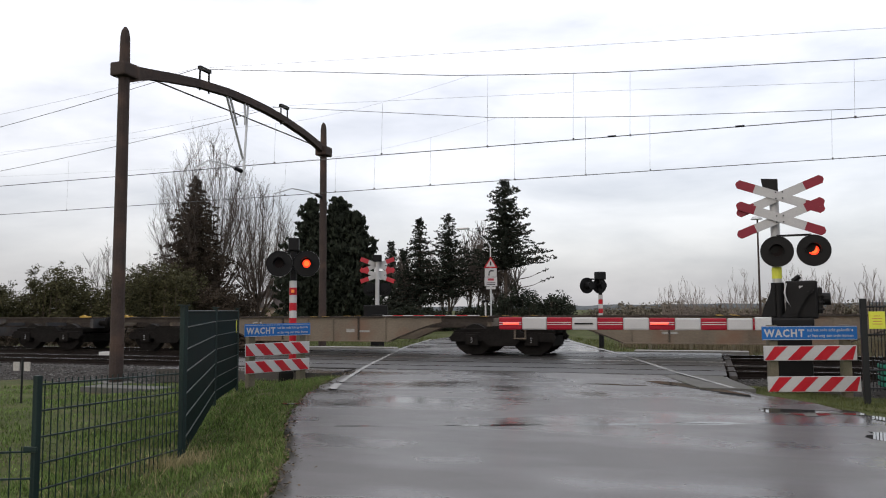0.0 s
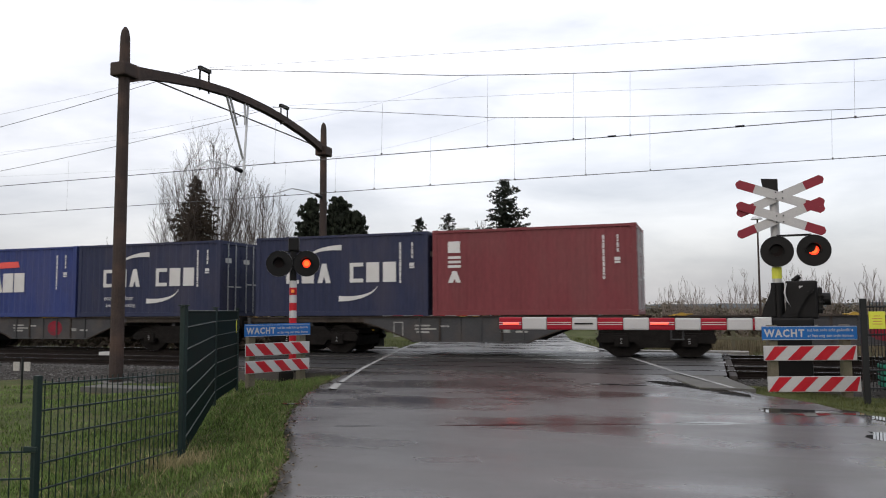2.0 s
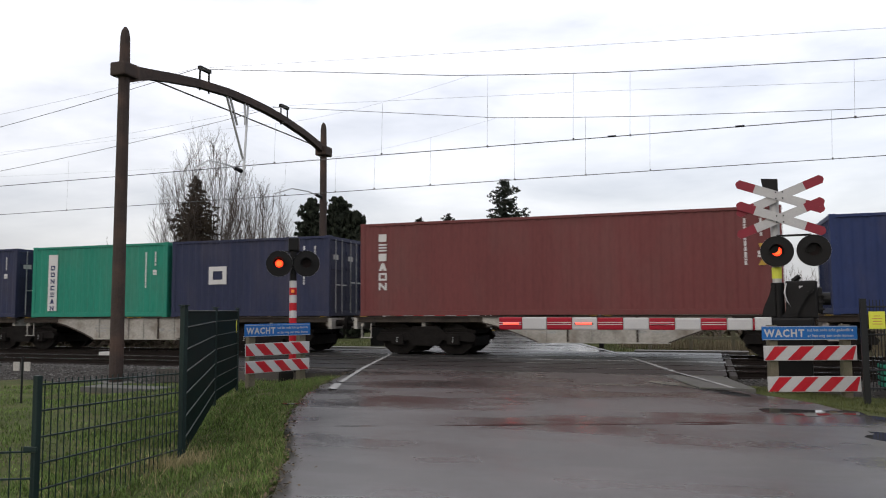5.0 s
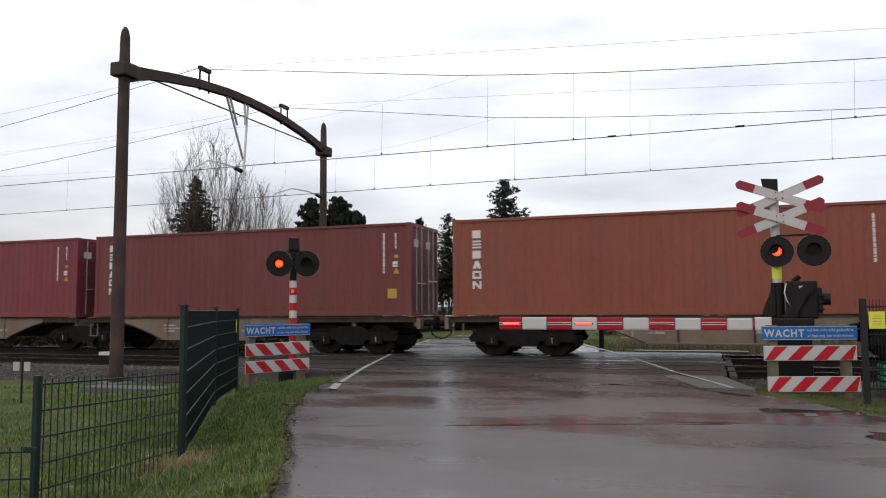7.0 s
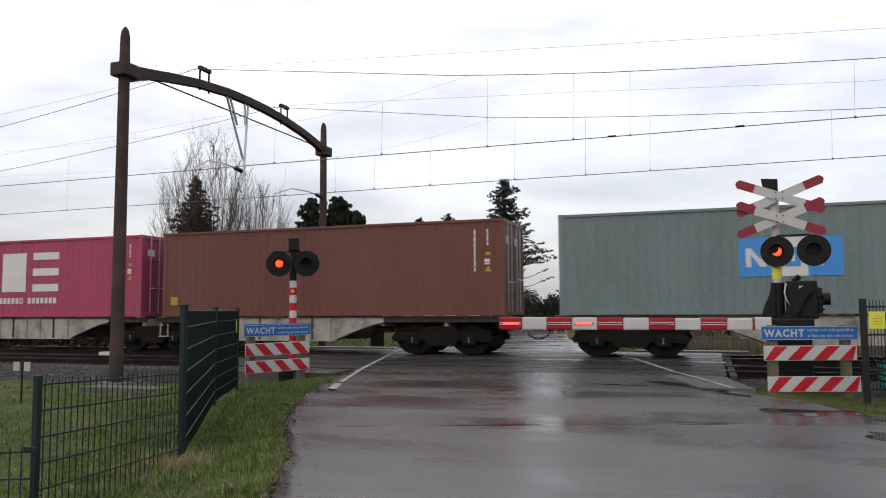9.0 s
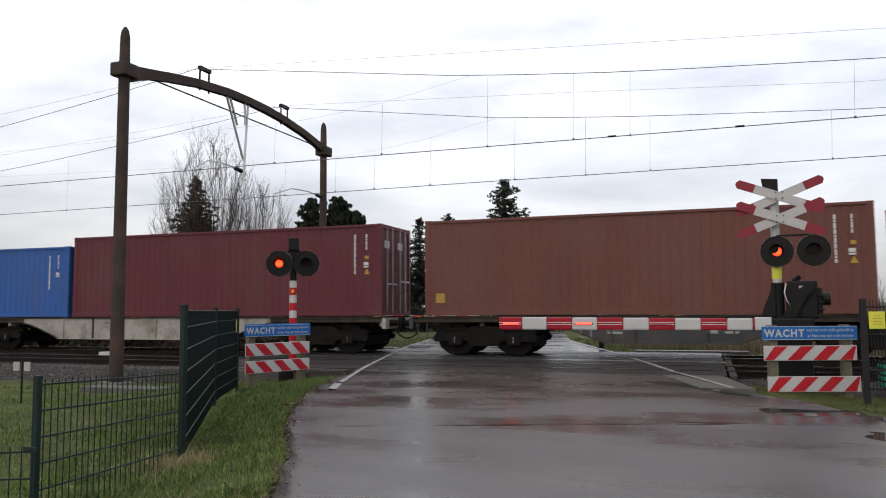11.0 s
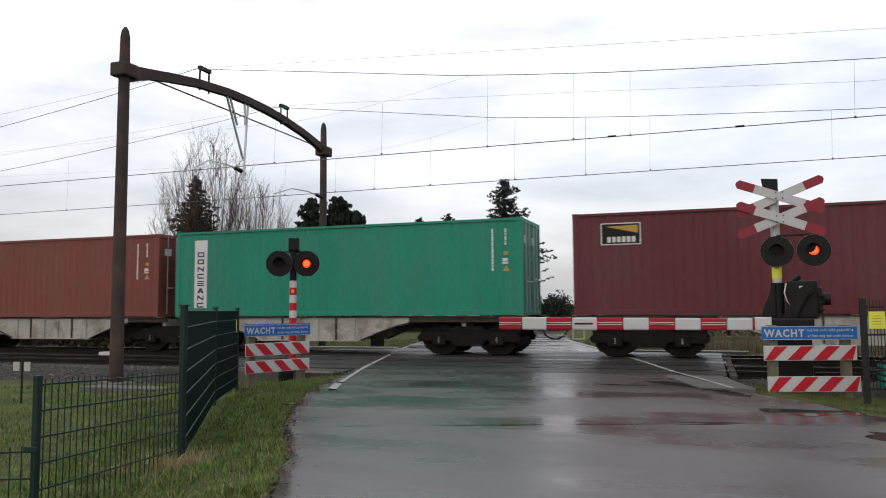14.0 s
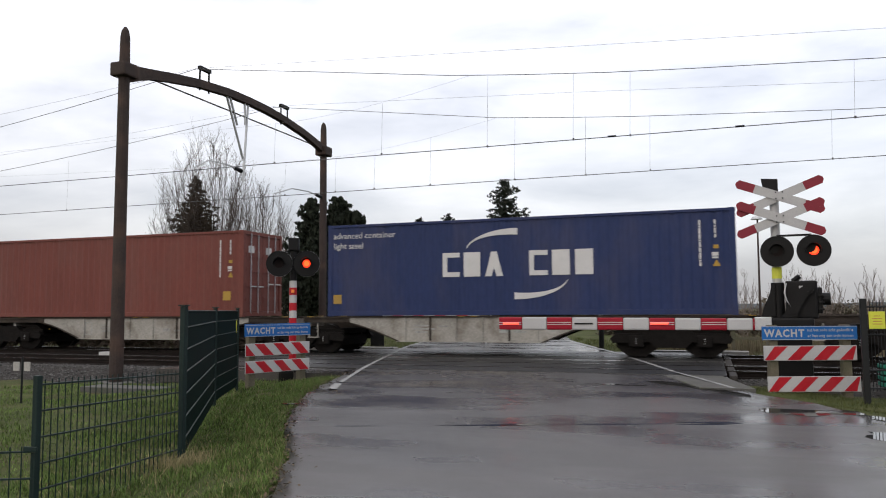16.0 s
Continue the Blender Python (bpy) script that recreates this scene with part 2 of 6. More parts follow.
def part(name, bm, material, parent=None, label="", smooth=False):
    """Links a bmesh as one mesh object under a thing or under a part."""
    me = bpy.data.meshes.new(name)
    bm.to_mesh(me)
    bm.free()
    return link_mesh(name, me, material, parent, label, smooth)


def from_data(name, verts, faces, material, parent=None, label="", smooth=False, idx=None):
    me = bpy.data.meshes.new(name)
    me.from_pydata(verts, [], faces)
    ob = link_mesh(name, me, material, parent, label, smooth)
    if idx is not None:
        me.polygons.foreach_set("material_index", idx)
    me.update()
    return ob


def empty(name, m=None, label="", category="", group="", kind=""):
    ob = new(name)
    ob.empty_display_size = 0.2
    if m is not None:
        ob.matrix_basis = m
    return tagged(ob, label, category, group, kind)


def add_box(bm, lo, hi, bevel=0.0, m=None):
    v = [bm.verts.new((x, y, z)) for x in (lo[0], hi[0]) for y in (lo[1], hi[1]) for z in (lo[2], hi[2])]
    fs = [bm.faces.new([v[i] for i in f]) for f in ((0, 1, 3, 2), (4, 6, 7, 5), (0, 4, 5, 1), (2, 3, 7, 6), (0, 2, 6, 4), (1, 5, 7, 3))]
    if bevel:
        edges = {e for f in fs for e in f.edges}
        r = bmesh.ops.bevel(bm, geom=list(edges), offset=bevel, segments=2, affect="EDGES", profile=0.6)
        v = list({w for f in r["faces"] for w in f.verts} | {w for w in v if w.is_valid})
    if m is not None:
        bmesh.ops.transform(bm, matrix=m, verts=[w for w in v if w.is_valid])
    return bm


def box(lo, hi, bevel=0.0, m=None):
    return add_box(bmesh.new(), lo, hi, bevel, m)


def add_tube(bm, a, b, r0, r1=None, n=8, caps=True):
    a, b = Vector(a), Vector(b)
    r1 = r0 if r1 is None else r1
    q = (b - a).to_track_quat("Z", "Y")
    rings = []
    for p, r in ((a, r0), (b, r1)):
        rings.append([bm.verts.new(p + q @ Vector((r * math.cos(2 * math.pi * i / n), r * math.sin(2 * math.pi * i / n), 0))) for i in range(n)])
    for i in range(n):
        bm.faces.new((rings[0][i], rings[0][(i + 1) % n], rings[1][(i + 1) % n], rings[1][i]))
    if caps:
        bm.faces.new(rings[0][::-1])
        bm.faces.new(rings[1])
    return bm


def tube(a, b, r0, r1=None, n=8):
    return add_tube(bmesh.new(), a, b, r0, r1, n)


def path_tube(points, r, n=6):
    bm = bmesh.new()
    pts = [Vector(p) for p in points]
    rings = []
    for i, p in enumerate(pts):
        d = (pts[min(i + 1, len(pts) - 1)] - pts[max(i - 1, 0)]).normalized()
        q = d.to_track_quat("Z", "Y")
        rings.append([bm.verts.new(p + q @ Vector((r * math.cos(2 * math.pi * k / n), r * math.sin(2 * math.pi * k / n), 0))) for k in range(n)])
    for a, b in zip(rings, rings[1:]):
        for k in range(n):
            bm.faces.new((a[k], a[(k + 1) % n], b[(k + 1) % n], b[k]))
    bm.faces.new(rings[0][::-1])
    bm.faces.new(rings[-1])
    return bm


def prism(outline, y0, y1, bm=None):
    """An outline in the x, z plane drawn out from y0 to y1."""
    bm = bm or bmesh.new()
    a = [bm.verts.new((x, y0, z)) for x, z in outline]
    b = [bm.verts.new((x, y1, z)) for x, z in outline]
    n = len(outline)
    bm.faces.new(a)
    bm.faces.new(b[::-1])
    for i in range(n):
        bm.faces.new((a[(i + 1) % n], a[i], b[i], b[(i + 1) % n]))
    bmesh.ops.recalc_face_normals(bm, faces=bm.faces[:])
    return bm


def slab(outline, z0, z1, bm=None):
    """An outline in the x, y plane drawn up from z0 to z1."""
    bm = bm or bmesh.new()
    a = [bm.verts.new((x, y, z0)) for x, y in outline]
    b = [bm.verts.new((x, y, z1)) for x, y in outline]
    n = len(outline)
    bm.faces.new(a[::-1])
    bm.faces.new(b)
    for i in range(n):
        bm.faces.new((a[i], a[(i + 1) % n], b[(i + 1) % n], b[i]))
    bmesh.ops.recalc_face_normals(bm, faces=bm.faces[:])
    return bm


def text_mesh(words, size, depth=0.004, spacing=1.0, bold=0.0):
    cu = bpy.data.curves.new("words", "FONT")
    cu.body, cu.size, cu.extrude, cu.space_character = words, size, depth, spacing
    cu.resolution_u, cu.offset = 2, bold
    ob = bpy.data.objects.new("words", cu)
    me = bpy.data.meshes.new_from_object(ob)
    bpy.data.objects.remove(ob)
    bpy.data.curves.remove(cu)
    return me


# ---- ground, road, tracks ----
RAIL_Z = 0.06
TRACKS = (18.6, 23.02)     # centre lines of the two tracks


def road_left(y):
    return float(np.interp(y, (-20, 0, 5.2, 7.0, 8.3, 9.7, 11.6, 13.0, 15.3, 17.2, 27.3, 35.5, 46.8, 60, 90), (-1.5, -1.7, -3.22, -4.1, -4.95, -5.65, -6.5, -6.95, -7.6, -8.1, -11.1, -13.0, -14.6, -16.2, -21)))


def road_right(y):
    return float(np.interp(y, (-20, 0, 6, 9.0, 10.2, 11.1, 11.7, 12.6, 13.2, 13.5, 14.3, 16.4, 17.15, 19.7, 23.15, 36.6, 60, 90), (9, 9, 6.5, 3.7, 2.6, 2.05, 1.75, 1.42, 0.98, 0.73, 0.40, 0.30, -0.55, -1.3, -2.35, -6.3, -11.0, -15.5)))


def road_z(y):
    return float(np.interp(y, (-20, 10, 16, 25.6, 32, 60, 90), (-0.02, -0.02, 0.04, 0.04, -0.02, -0.2, -0.3)))


def ground_z(x, y):
    d = max(road_left(y) - x, x - road_right(y), 0.0)
    z = float(np.interp(d, (0, 0.6, 1.3, 2.0, 6, 14), (-0.06, -0.09, -0.17, -0.22, -0.36, -0.42)))
    if 16.0 < y < 26:
        z = min(z, -0.35)
    w = 0.05 * noise.noise((x * 0.6, y * 0.6, 0)) + 0.03 * noise.noise((x * 2.1, y * 2.1, 3))
    if d <= 0:
        return road_z(y) - 0.14
    if y > 90:
        return -0.42
    return z + w * min(1.0, d)


def ground():
    xs = sorted({*np.arange(-30, 14, 0.5), *(-2500, -1200, -600, -300, -150, -90, -60, -45, -36, 16, 20, 26, 35, 60, 100, 200, 500, 1200, 2500)})
    ys = sorted({*np.arange(-4, 34, 0.5), *(-2500, -600, -120, -40, -15, -8, 36, 40, 46, 54, 64, 80, 100, 140, 200, 400, 900, 2500)})
    xs, ys = [float(v) for v in xs], [float(v) for v in ys]
    verts = [(x, y, ground_z(x, y) if abs(x) < 130 and -50 < y < 150 else -0.42) for y in ys for x in xs]
    n = len(xs)
    faces = [(j * n + i, j * n + i + 1, (j + 1) * n + i + 1, (j + 1) * n + i) for j in range(len(ys) - 1) for i in range(n - 1)]
    return tagged(from_data("ground", verts, faces, GRASS, smooth=True), "damp winter grass ground reaching the horizon", "ground", kind="structure")


def road():
    ys = [float(v) for v in np.concatenate((np.arange(-20, 5, 2.5), np.arange(5, 30, 0.2), np.arange(30, 91, 3)))]
    cols = 48
    verts, faces = [], []
    for y in ys:
        a, b = road_left(y), road_right(y)
        a += 0.05 * noise.noise((1.3, y * 2.5, 0)) + 0.04 * noise.noise((4.3, y * 7.5, 0))
        for k in range(cols + 1):
            x = a + (b - a) * k / cols
            verts.append((x, y, road_z(y) + 0.007 * noise.noise((x * 0.55, y * 0.55, 9)) + 0.004 * noise.noise((x * 1.7, y * 1.7, 5))))
    n = cols + 1
    for j in range(len(ys) - 1):
        faces += [(j * n + i, j * n + i + 1, (j + 1) * n + i + 1, (j + 1) * n + i) for i in range(cols)]
    # edges go down into the ground
    base = len(verts)
    for j in range(len(ys)):
        for i in (0, cols):
            x, y, z = verts[j * n + i]
            verts.append((x, y, z - 0.2))
    for j in range(len(ys) - 1):
        faces.append((j * n, (j + 1) * n, base + 2 * (j + 1), base + 2 * j))
        faces.append((j * n + cols, base + 2 * j + 1, base + 2 * (j + 1) + 1, (j + 1) * n + cols))
    return tagged(from_data("road", verts, faces, ASPHALT, smooth=True), "wet worn asphalt road over the level crossing", "road", kind="structure")


ground()
road()


# ---- the freight train ----
MOVERS = []        # (thing, place along the train)
TRAIN_Y = 23.02


def along(t):
    """How far the train has gone by t seconds."""
    return 25.546 * t - 0.0207 * t * t


CONT_W = 2.438


def corrugated(length, z0, z1, y, depth, material, parent, name="side_wall", axis="x", pitch=0.278):
    """A trapezoid-corrugated steel sheet along x (or along y at x = y)."""
    n = max(1, round(length / pitch))
    p = length / n
    prof = []
    for i in range(n):
        u = -length / 2 + i * p
        prof += [(u, 0), (u + 0.27 * p, 0), (u + 0.5 * p, depth), (u + 0.77 * p, depth)]
    prof.append((length / 2, 0))
    verts, faces = [], []
    for u, d in prof:
        for z in (z0, z1):
            verts.append((u, y + d, z) if axis == "x" else (y + d, u, z))
    for i in range(len(prof) - 1):
        faces.append((2 * i, 2 * i + 2, 2 * i + 3, 2 * i + 1))
    return from_data(name, verts, faces, material, parent)


def bar_stack(parent, x, y, z_top, heights, w, material=None, gap=0.03, name="marking"):
    """A column of plain bars that stand for small stencilled codes."""
    bm = bmesh.new()
    z = z_top
    for h in heights:
        add_box(bm, (x, y - 0.004, z - h), (x + w, y, z))
        z -= h + gap
    return part(name, bm, material or LETTER, parent, "white stencilled code bars")


def container(s, length, tall, paint_mat, label, logo=None, group="containers on the train"):
    """A shipping container: s is the place of its leading (left) end along the train."""
    h = 2.896 if tall else 2.591
    L, W = length, CONT_W
    root = empty("shipping_container", pose(s + L / 2, TRAIN_Y, RAIL_Z + 1.17), label, "container", group)
    y0, y1, x0, x1 = -W / 2, W / 2, -L / 2, L / 2
    corrugated(L - 0.3, 0.16, h - 0.08, y0 + 0.025, 0.02, paint_mat, root)
    corrugated(L - 0.3, 0.16, h - 0.08, y1 - 0.025, -0.02, paint_mat, root)
    corrugated(W - 0.3, 0.16, h - 0.1, x0 + 0.03, 0.04, paint_mat, root, "front_wall", "y", 0.25)
    part("roof", box((x0 + 0.05, y0 + 0.05, h - 0.05), (x1 - 0.05, y1 - 0.05, h - 0.02)), paint_mat, root)
    for y in (y0, y1 - 0.07):
        part("bottom_rail", box((x0 + 0.15, y, 0.02), (x1 - 0.15, y + 0.07, 0.165), 0.008), paint_mat, root)
        part("top_rail", box((x0 + 0.15, y, h - 0.09), (x1 - 0.15, y + 0.07, h - 0.01), 0.008), paint_mat, root)
    for x in (x0, x1 - 0.1):
        part("end_rail", box((x, y0 + 0.15, 0.02), (x + 0.1, y1 - 0.15, 0.17), 0.008), paint_mat, root)
        part("end_rail", box((x, y0 + 0.15, h - 0.13), (x + 0.1, y1 - 0.15, h - 0.01), 0.008), paint_mat, root)
        for y in (y0 + 0.004, y1 - 0.144):
            part("corner_post", box((x + (0.004 if x < 0 else -0.054), y, 0.11), (x + (0.154 if x < 0 else 0.096), y + 0.14, h - 0.11), 0.012), paint_mat, root)
    for x in (x0, x1 - 0.178):
        for y in (y0, y1 - 0.162):
            for z in (0, h - 0.118):
                part("corner_casting", box((x, y, z), (x + 0.178, y + 0.162, z + 0.118), 0.012), paint_mat, root)
    # the two doors close the trailing end
    for k, (ya, yb) in enumerate(((y0 + 0.15, -0.012), (0.012, y1 - 0.15))):
        d = part("door", box((x1 - 0.085, ya, 0.175), (x1 - 0.045, yb, h - 0.135), 0.006), paint_mat, root)
        for zz in (0.5, 1.0, 1.5, 2.0):
            if zz < h - 0.4:
                part("door_rib", box((x1 - 0.05, ya + 0.06, zz), (x1 - 0.025, yb - 0.06, zz + 0.16), 0.008), paint_mat, d)
        for f in (0.3, 0.72):
            yy = ya + (yb - ya) * f
            part("lock_rod", tube((x1 - 0.005, yy, 0.1), (x1 - 0.005, yy, h - 0.08), 0.018, n=6), GALV, d, "galvanised lock rod")
            part("lock_handle", box((x1 - 0.012, yy, 1.0 + 0.1 * k), (x1 + 0.012, yy + 0.32, 1.04 + 0.1 * k)), GALV, d, "galvanised handle")
        part("door_label", box((x1 - 0.044, ya + 0.2, h - 0.75), (x1 - 0.036, ya + 0.55, h - 0.5)), LETTER, d, "white stencilled plate")
    yf = y0 + 0.022
    # stencilled codes near the trailing end
    bar_stack(root, x1 - 0.95, yf, h - 0.32, [0.13, 0.05, 0.15, 0.12, 0.05, 0.14, 0.12, 0.16, 0.05, 0.1], 0.055, gap=0.02)
    bar_stack(root, x1 - 0.55, yf, h - 0.32, [0.12, 0.05, 0.14, 0.1], 0.05, gap=0.025)
    if tall:
        bm = bmesh.new()
        add_box(bm, (x1 - 0.58, yf - 0.004, h - 1.10), (x1 - 0.45, yf, h - 1.0))
        bm2 = prism([(x1 - 0.61, h - 1.58), (x1 - 0.41, h - 1.58), (x1 - 0.51, h - 1.40)], yf - 0.004, yf)
        part("warning_sticker", bm, YELLOW, root, "yellow sticker")
        part("warning_sticker", bm2, YELLOW, root, "yellow triangle sticker")
    bar_stack(root, x1 - 0.62, yf, h - 1.2 if tall else h - 0.95, [0.1, 0.05], 0.16, gap=0.02)
    if logo:
        logo(root, L, h, yf)
    MOVERS.append((root, s + L / 2))
    return root


def shape_row(root, kinds, x, z, w, h, gap, yf, material, name="logo_shape"):
    """Plain blocks in a row: r ring, c open ring, s slab, b three bars, v wedge, n slanted block."""
    for k in kinds:
        bm = bmesh.new()
        t = min(w, h) * 0.26
        d0, d1 = yf - 0.006, yf
        if k in "rc":
            add_box(bm, (x, d0, z), (x + t, d1, z + h))
            if k == "r":
                add_box(bm, (x + w - t, d0, z), (x + w, d1, z + h))
            add_box(bm, (x + t, d0, z + h - t), (x + w - (t if k == "r" else 0), d1, z + h))
            add_box(bm, (x + t, d0, z), (x + w - (t if k == "r" else 0), d1, z + t))
        elif k == "s":
            add_box(bm, (x, d0, z), (x + w * 0.95, d1, z + h))
        elif k == "b":
            for i in range(3):
                add_box(bm, (x, d0, z + i * (h - t * 0.85) / 2), (x + w, d1, z + i * (h - t * 0.85) / 2 + t * 0.85))
        elif k == "v":
            prism([(x, z), (x + w * 0.36, z), (x + w * 0.5, z + h * 0.35), (x + w * 0.64, z), (x + w, z), (x + w * 0.66, z + h), (x + w * 0.34, z + h)], d0, d1, bm)
        elif k == "n":
            add_box(bm, (x, d0, z), (x + t, d1, z + h))
            add_box(bm, (x + w - t, d0, z), (x + w, d1, z + h))
            prism([(x + t, z + h), (x + t, z + h * 0.62), (x + w - t, z), (x + w - t, z + h * 0.38)], d0, d1, bm)
        if k != " ":
            part(name, bm, material, root, "plain painted logo block")
        x += w + gap


def swoosh(root, cx, cz, rx, rz, a0, a1, t, yf, material):
    n = 12
    out, inn = [], []
    for i in range(n + 1):
        a = radians(a0 + (a1 - a0) * i / n)
        k = t * (0.25 + 0.75 * i / n)
        out.append((cx + rx * math.cos(a), cz + rz * math.sin(a)))
        inn.append((cx + (rx - k * 0.4) * math.cos(a), cz + (rz - k) * math.sin(a)))
    part("logo_swoosh", prism(out + inn[::-1], yf - 0.006, yf), material, root, "white curved logo stroke")


def words(root, text, x, z, size, yf, material=None, name="lettering", rot=None, wide=1.0):
    me = text_mesh(text, size, 0.003, wide)
    me.transform(Matrix.Translation((x, yf - 0.004, z)) @ Matrix.Rotation(radians(90), 4, "X"))
    return link_mesh(name, me, material or LETTER, root, "white lettering")


def logo_wide(extra=None, big=1.0, off=0.0):
    """Six heavy blocks between two curved strokes."""
    def draw(root, L, h, yf):
        w = 0.46 * big
        x = off - 1.94 * big
        z = h * 0.53 - 0.31 * big
        shape_row(root, "csv css", x, z, w, 0.62 * big, 0.11 * big, yf, LETTER)
        swoosh(root, off, z + 0.64 * big, 1.32 * big, 0.56 * big, 170, 88, 0.17 * big, yf, LETTER)
        swoosh(root, off, z - 0.03 * big, 1.32 * big, 0.56 * big, -10, -92, 0.17 * big, yf, LETTER)
        if extra:
            for k, (line, x_at, z_at, size) in enumerate(extra):
                words(root, line, x_at, z_at, size, yf)
    return draw


def logo_column(kinds, x_in, z_down, size, material=None):
    def draw(root, L, h, yf):
        x, z = -L / 2 + x_in, h - z_down
        for k in kinds:
            shape_row(root, k, x, z - size * 0.86, size, size * 0.86, 0, yf, material or LETTER)
            z -= size * 1.12
    return draw


def logo_band(off_x, off_z, big=1.0):
    def draw(root, L, h, yf):
        prismy = prism([(off_x, h - off_z), (off_x + 1.05 * big, h - off_z + 0.03), (off_x + 0.98 * big, h - off_z + 0.22 * big), (off_x + 0.05, h - off_z + 0.2 * big)], yf - 0.006, yf)
        part("logo_band", prismy, LETTER_RED, root, "red painted band")
        shape_row(root, "vss", off_x - 0.12 * big, h - off_z - 0.78 * big, 0.46 * big, 0.62 * big, 0.02, yf, LETTER)
    return draw


def logo_three(off, sub_off=0.0):
    """Three tall white blocks over a line of small ones."""
    def draw(root, L, h, yf):
        shape_row(root, "rsb", off, h * 0.33, 1.22, 1.44, 0.27, yf, LETTER)
        shape_row(root, "ssssr ssssssr sssssss", off - 0.02, h * 0.33 - 0.44, 0.148, 0.21, 0.052, yf, LETTER, "logo_bar")
    return draw


def logo_panels(root, L, h, yf):
    x, z = -1.25, h * 0.35
    for k in range(3):
        part("logo_panel", box((x + k * 0.83, yf - 0.005, z), (x + k * 0.83 + 0.83, yf, z + 1.02)), LETTER if k == 1 else SIGN_SKY, root, "white panel" if k == 1 else "blue panel")
        shape_row(root, "nrs"[k], x + k * 0.83 + 0.16, z + 0.25, 0.5 if k < 2 else 0.22, 0.5, 0, yf - 0.006, SIGN_SKY if k == 1 else LETTER)


def logo_plate(kinds, x_in, w, h_plate, down):
    def draw(root, L, h, yf):
        x = -L / 2 + x_in
        part("logo_plate", box((x, yf - 0.005, h - down - h_plate), (x + w, yf, h - down)), LETTER, root, "white plate")
        n = len(kinds)
        if h_plate > w:
            z = h - down - 0.38
            for k in kinds:
                shape_row(root, k, x + 0.12, z - 0.19, w - 0.24, 0.17, 0, yf - 0.006, C_NAVY2)
                z -= 0.245
        else:
            part("logo_plate_dark", box((x + 0.03, yf - 0.01, h - down - h_plate + 0.03), (x + w - 0.03, yf - 0.006, h - down - 0.03)), BLACK, root, "black panel")
            part("logo_beam", prism([(x + 0.15, h - down - 0.1), (x + w - 0.08, h - down - 0.07), (x + w - 0.08, h - down - 0.3)], yf - 0.014, yf - 0.011), YELLOW, root, "yellow wedge")
            shape_row(root, "ssssss", x + 0.18, h - down - h_plate + 0.07, 0.1, 0.16, 0.035, yf - 0.011, LETTER)
    return draw


def logo_round(root, L, h, yf):
    shape_row(root, "rrcs", -L / 2 + 1.05, h - 0.95, 0.33, 0.42, 0.06, yf, LETTER_RED)


def sticker(x_in, up, w=0.28, base=None):
    def draw(root, L, h, yf):
        if base:
            base(root, L, h, yf)
        part("yellow_sticker", box((-L / 2 + x_in, yf - 0.005, up), (-L / 2 + x_in + w, yf, up + w)), YELLOW, root, "yellow square sticker")
    return draw


def bogie(parent, x, near_only=False):
    """Two axles in a cast frame."""
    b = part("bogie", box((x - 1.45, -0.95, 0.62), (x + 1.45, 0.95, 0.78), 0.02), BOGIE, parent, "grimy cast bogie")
    # brake gear as plain dark boxes that fill the space between the wheels
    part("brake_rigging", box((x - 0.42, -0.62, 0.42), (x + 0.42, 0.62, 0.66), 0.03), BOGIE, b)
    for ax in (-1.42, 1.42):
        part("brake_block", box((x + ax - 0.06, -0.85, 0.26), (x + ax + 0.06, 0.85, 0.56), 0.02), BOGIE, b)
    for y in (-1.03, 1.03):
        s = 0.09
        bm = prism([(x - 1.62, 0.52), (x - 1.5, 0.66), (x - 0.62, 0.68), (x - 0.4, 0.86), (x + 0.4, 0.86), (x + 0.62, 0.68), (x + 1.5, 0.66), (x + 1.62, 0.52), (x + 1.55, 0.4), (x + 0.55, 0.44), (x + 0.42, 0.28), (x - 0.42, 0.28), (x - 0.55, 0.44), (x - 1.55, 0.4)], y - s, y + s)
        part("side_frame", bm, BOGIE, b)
        for ax in (-0.9, 0.9):
            part("axle_box", box((x + ax - 0.2, y - 0.14, 0.3), (x + ax + 0.2, y + 0.14, 0.62), 0.03), BOGIE, b)
            for k in (-0.25, 0.25):
                part("spring", tube((x + ax + k, y, 0.42), (x + ax + k, y, 0.66), 0.075, n=10), BOGIE, b)
            if y < 0:
                for z in (0.4, 0.46, 0.52):
                    part("axle_bolt", tube((x + ax, y - 0.155, z), (x + ax, y - 0.14, z), 0.016, n=6), GALV, b)
    for ax in (-0.9, 0.9):
        bm = bmesh.new()
        for y in (-0.75, 0.75):
            e = math.copysign(1, y)
            add_tube(bm, (x + ax, y - 0.065 * e, 0.46), (x + ax, y + 0.065 * e, 0.46), 0.46, n=24)
            add_tube(bm, (x + ax, y - 0.09 * e, 0.46), (x + ax, y - 0.06 * e, 0.46), 0.49, 0.47, n=24)
        add_tube(bm, (x + ax, -0.75, 0.46), (x + ax, 0.75, 0.46), 0.09, n=10)
        # added dark sheets fill out the black mass of wheel, frame and springs
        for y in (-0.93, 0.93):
            part("dark_wheel_fill", prism([(x + ax - 0.66, 0.74), (x + ax + 0.66, 0.74), (x + ax + 0.6, 0.44), (x + ax + 0.5, 0.22), (x + ax + 0.24, 0.03), (x + ax - 0.24, 0.03), (x + ax - 0.5, 0.22), (x + ax - 0.6, 0.44)], y - 0.02, y + 0.02), BOGIE, b)
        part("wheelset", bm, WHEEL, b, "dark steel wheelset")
    return b


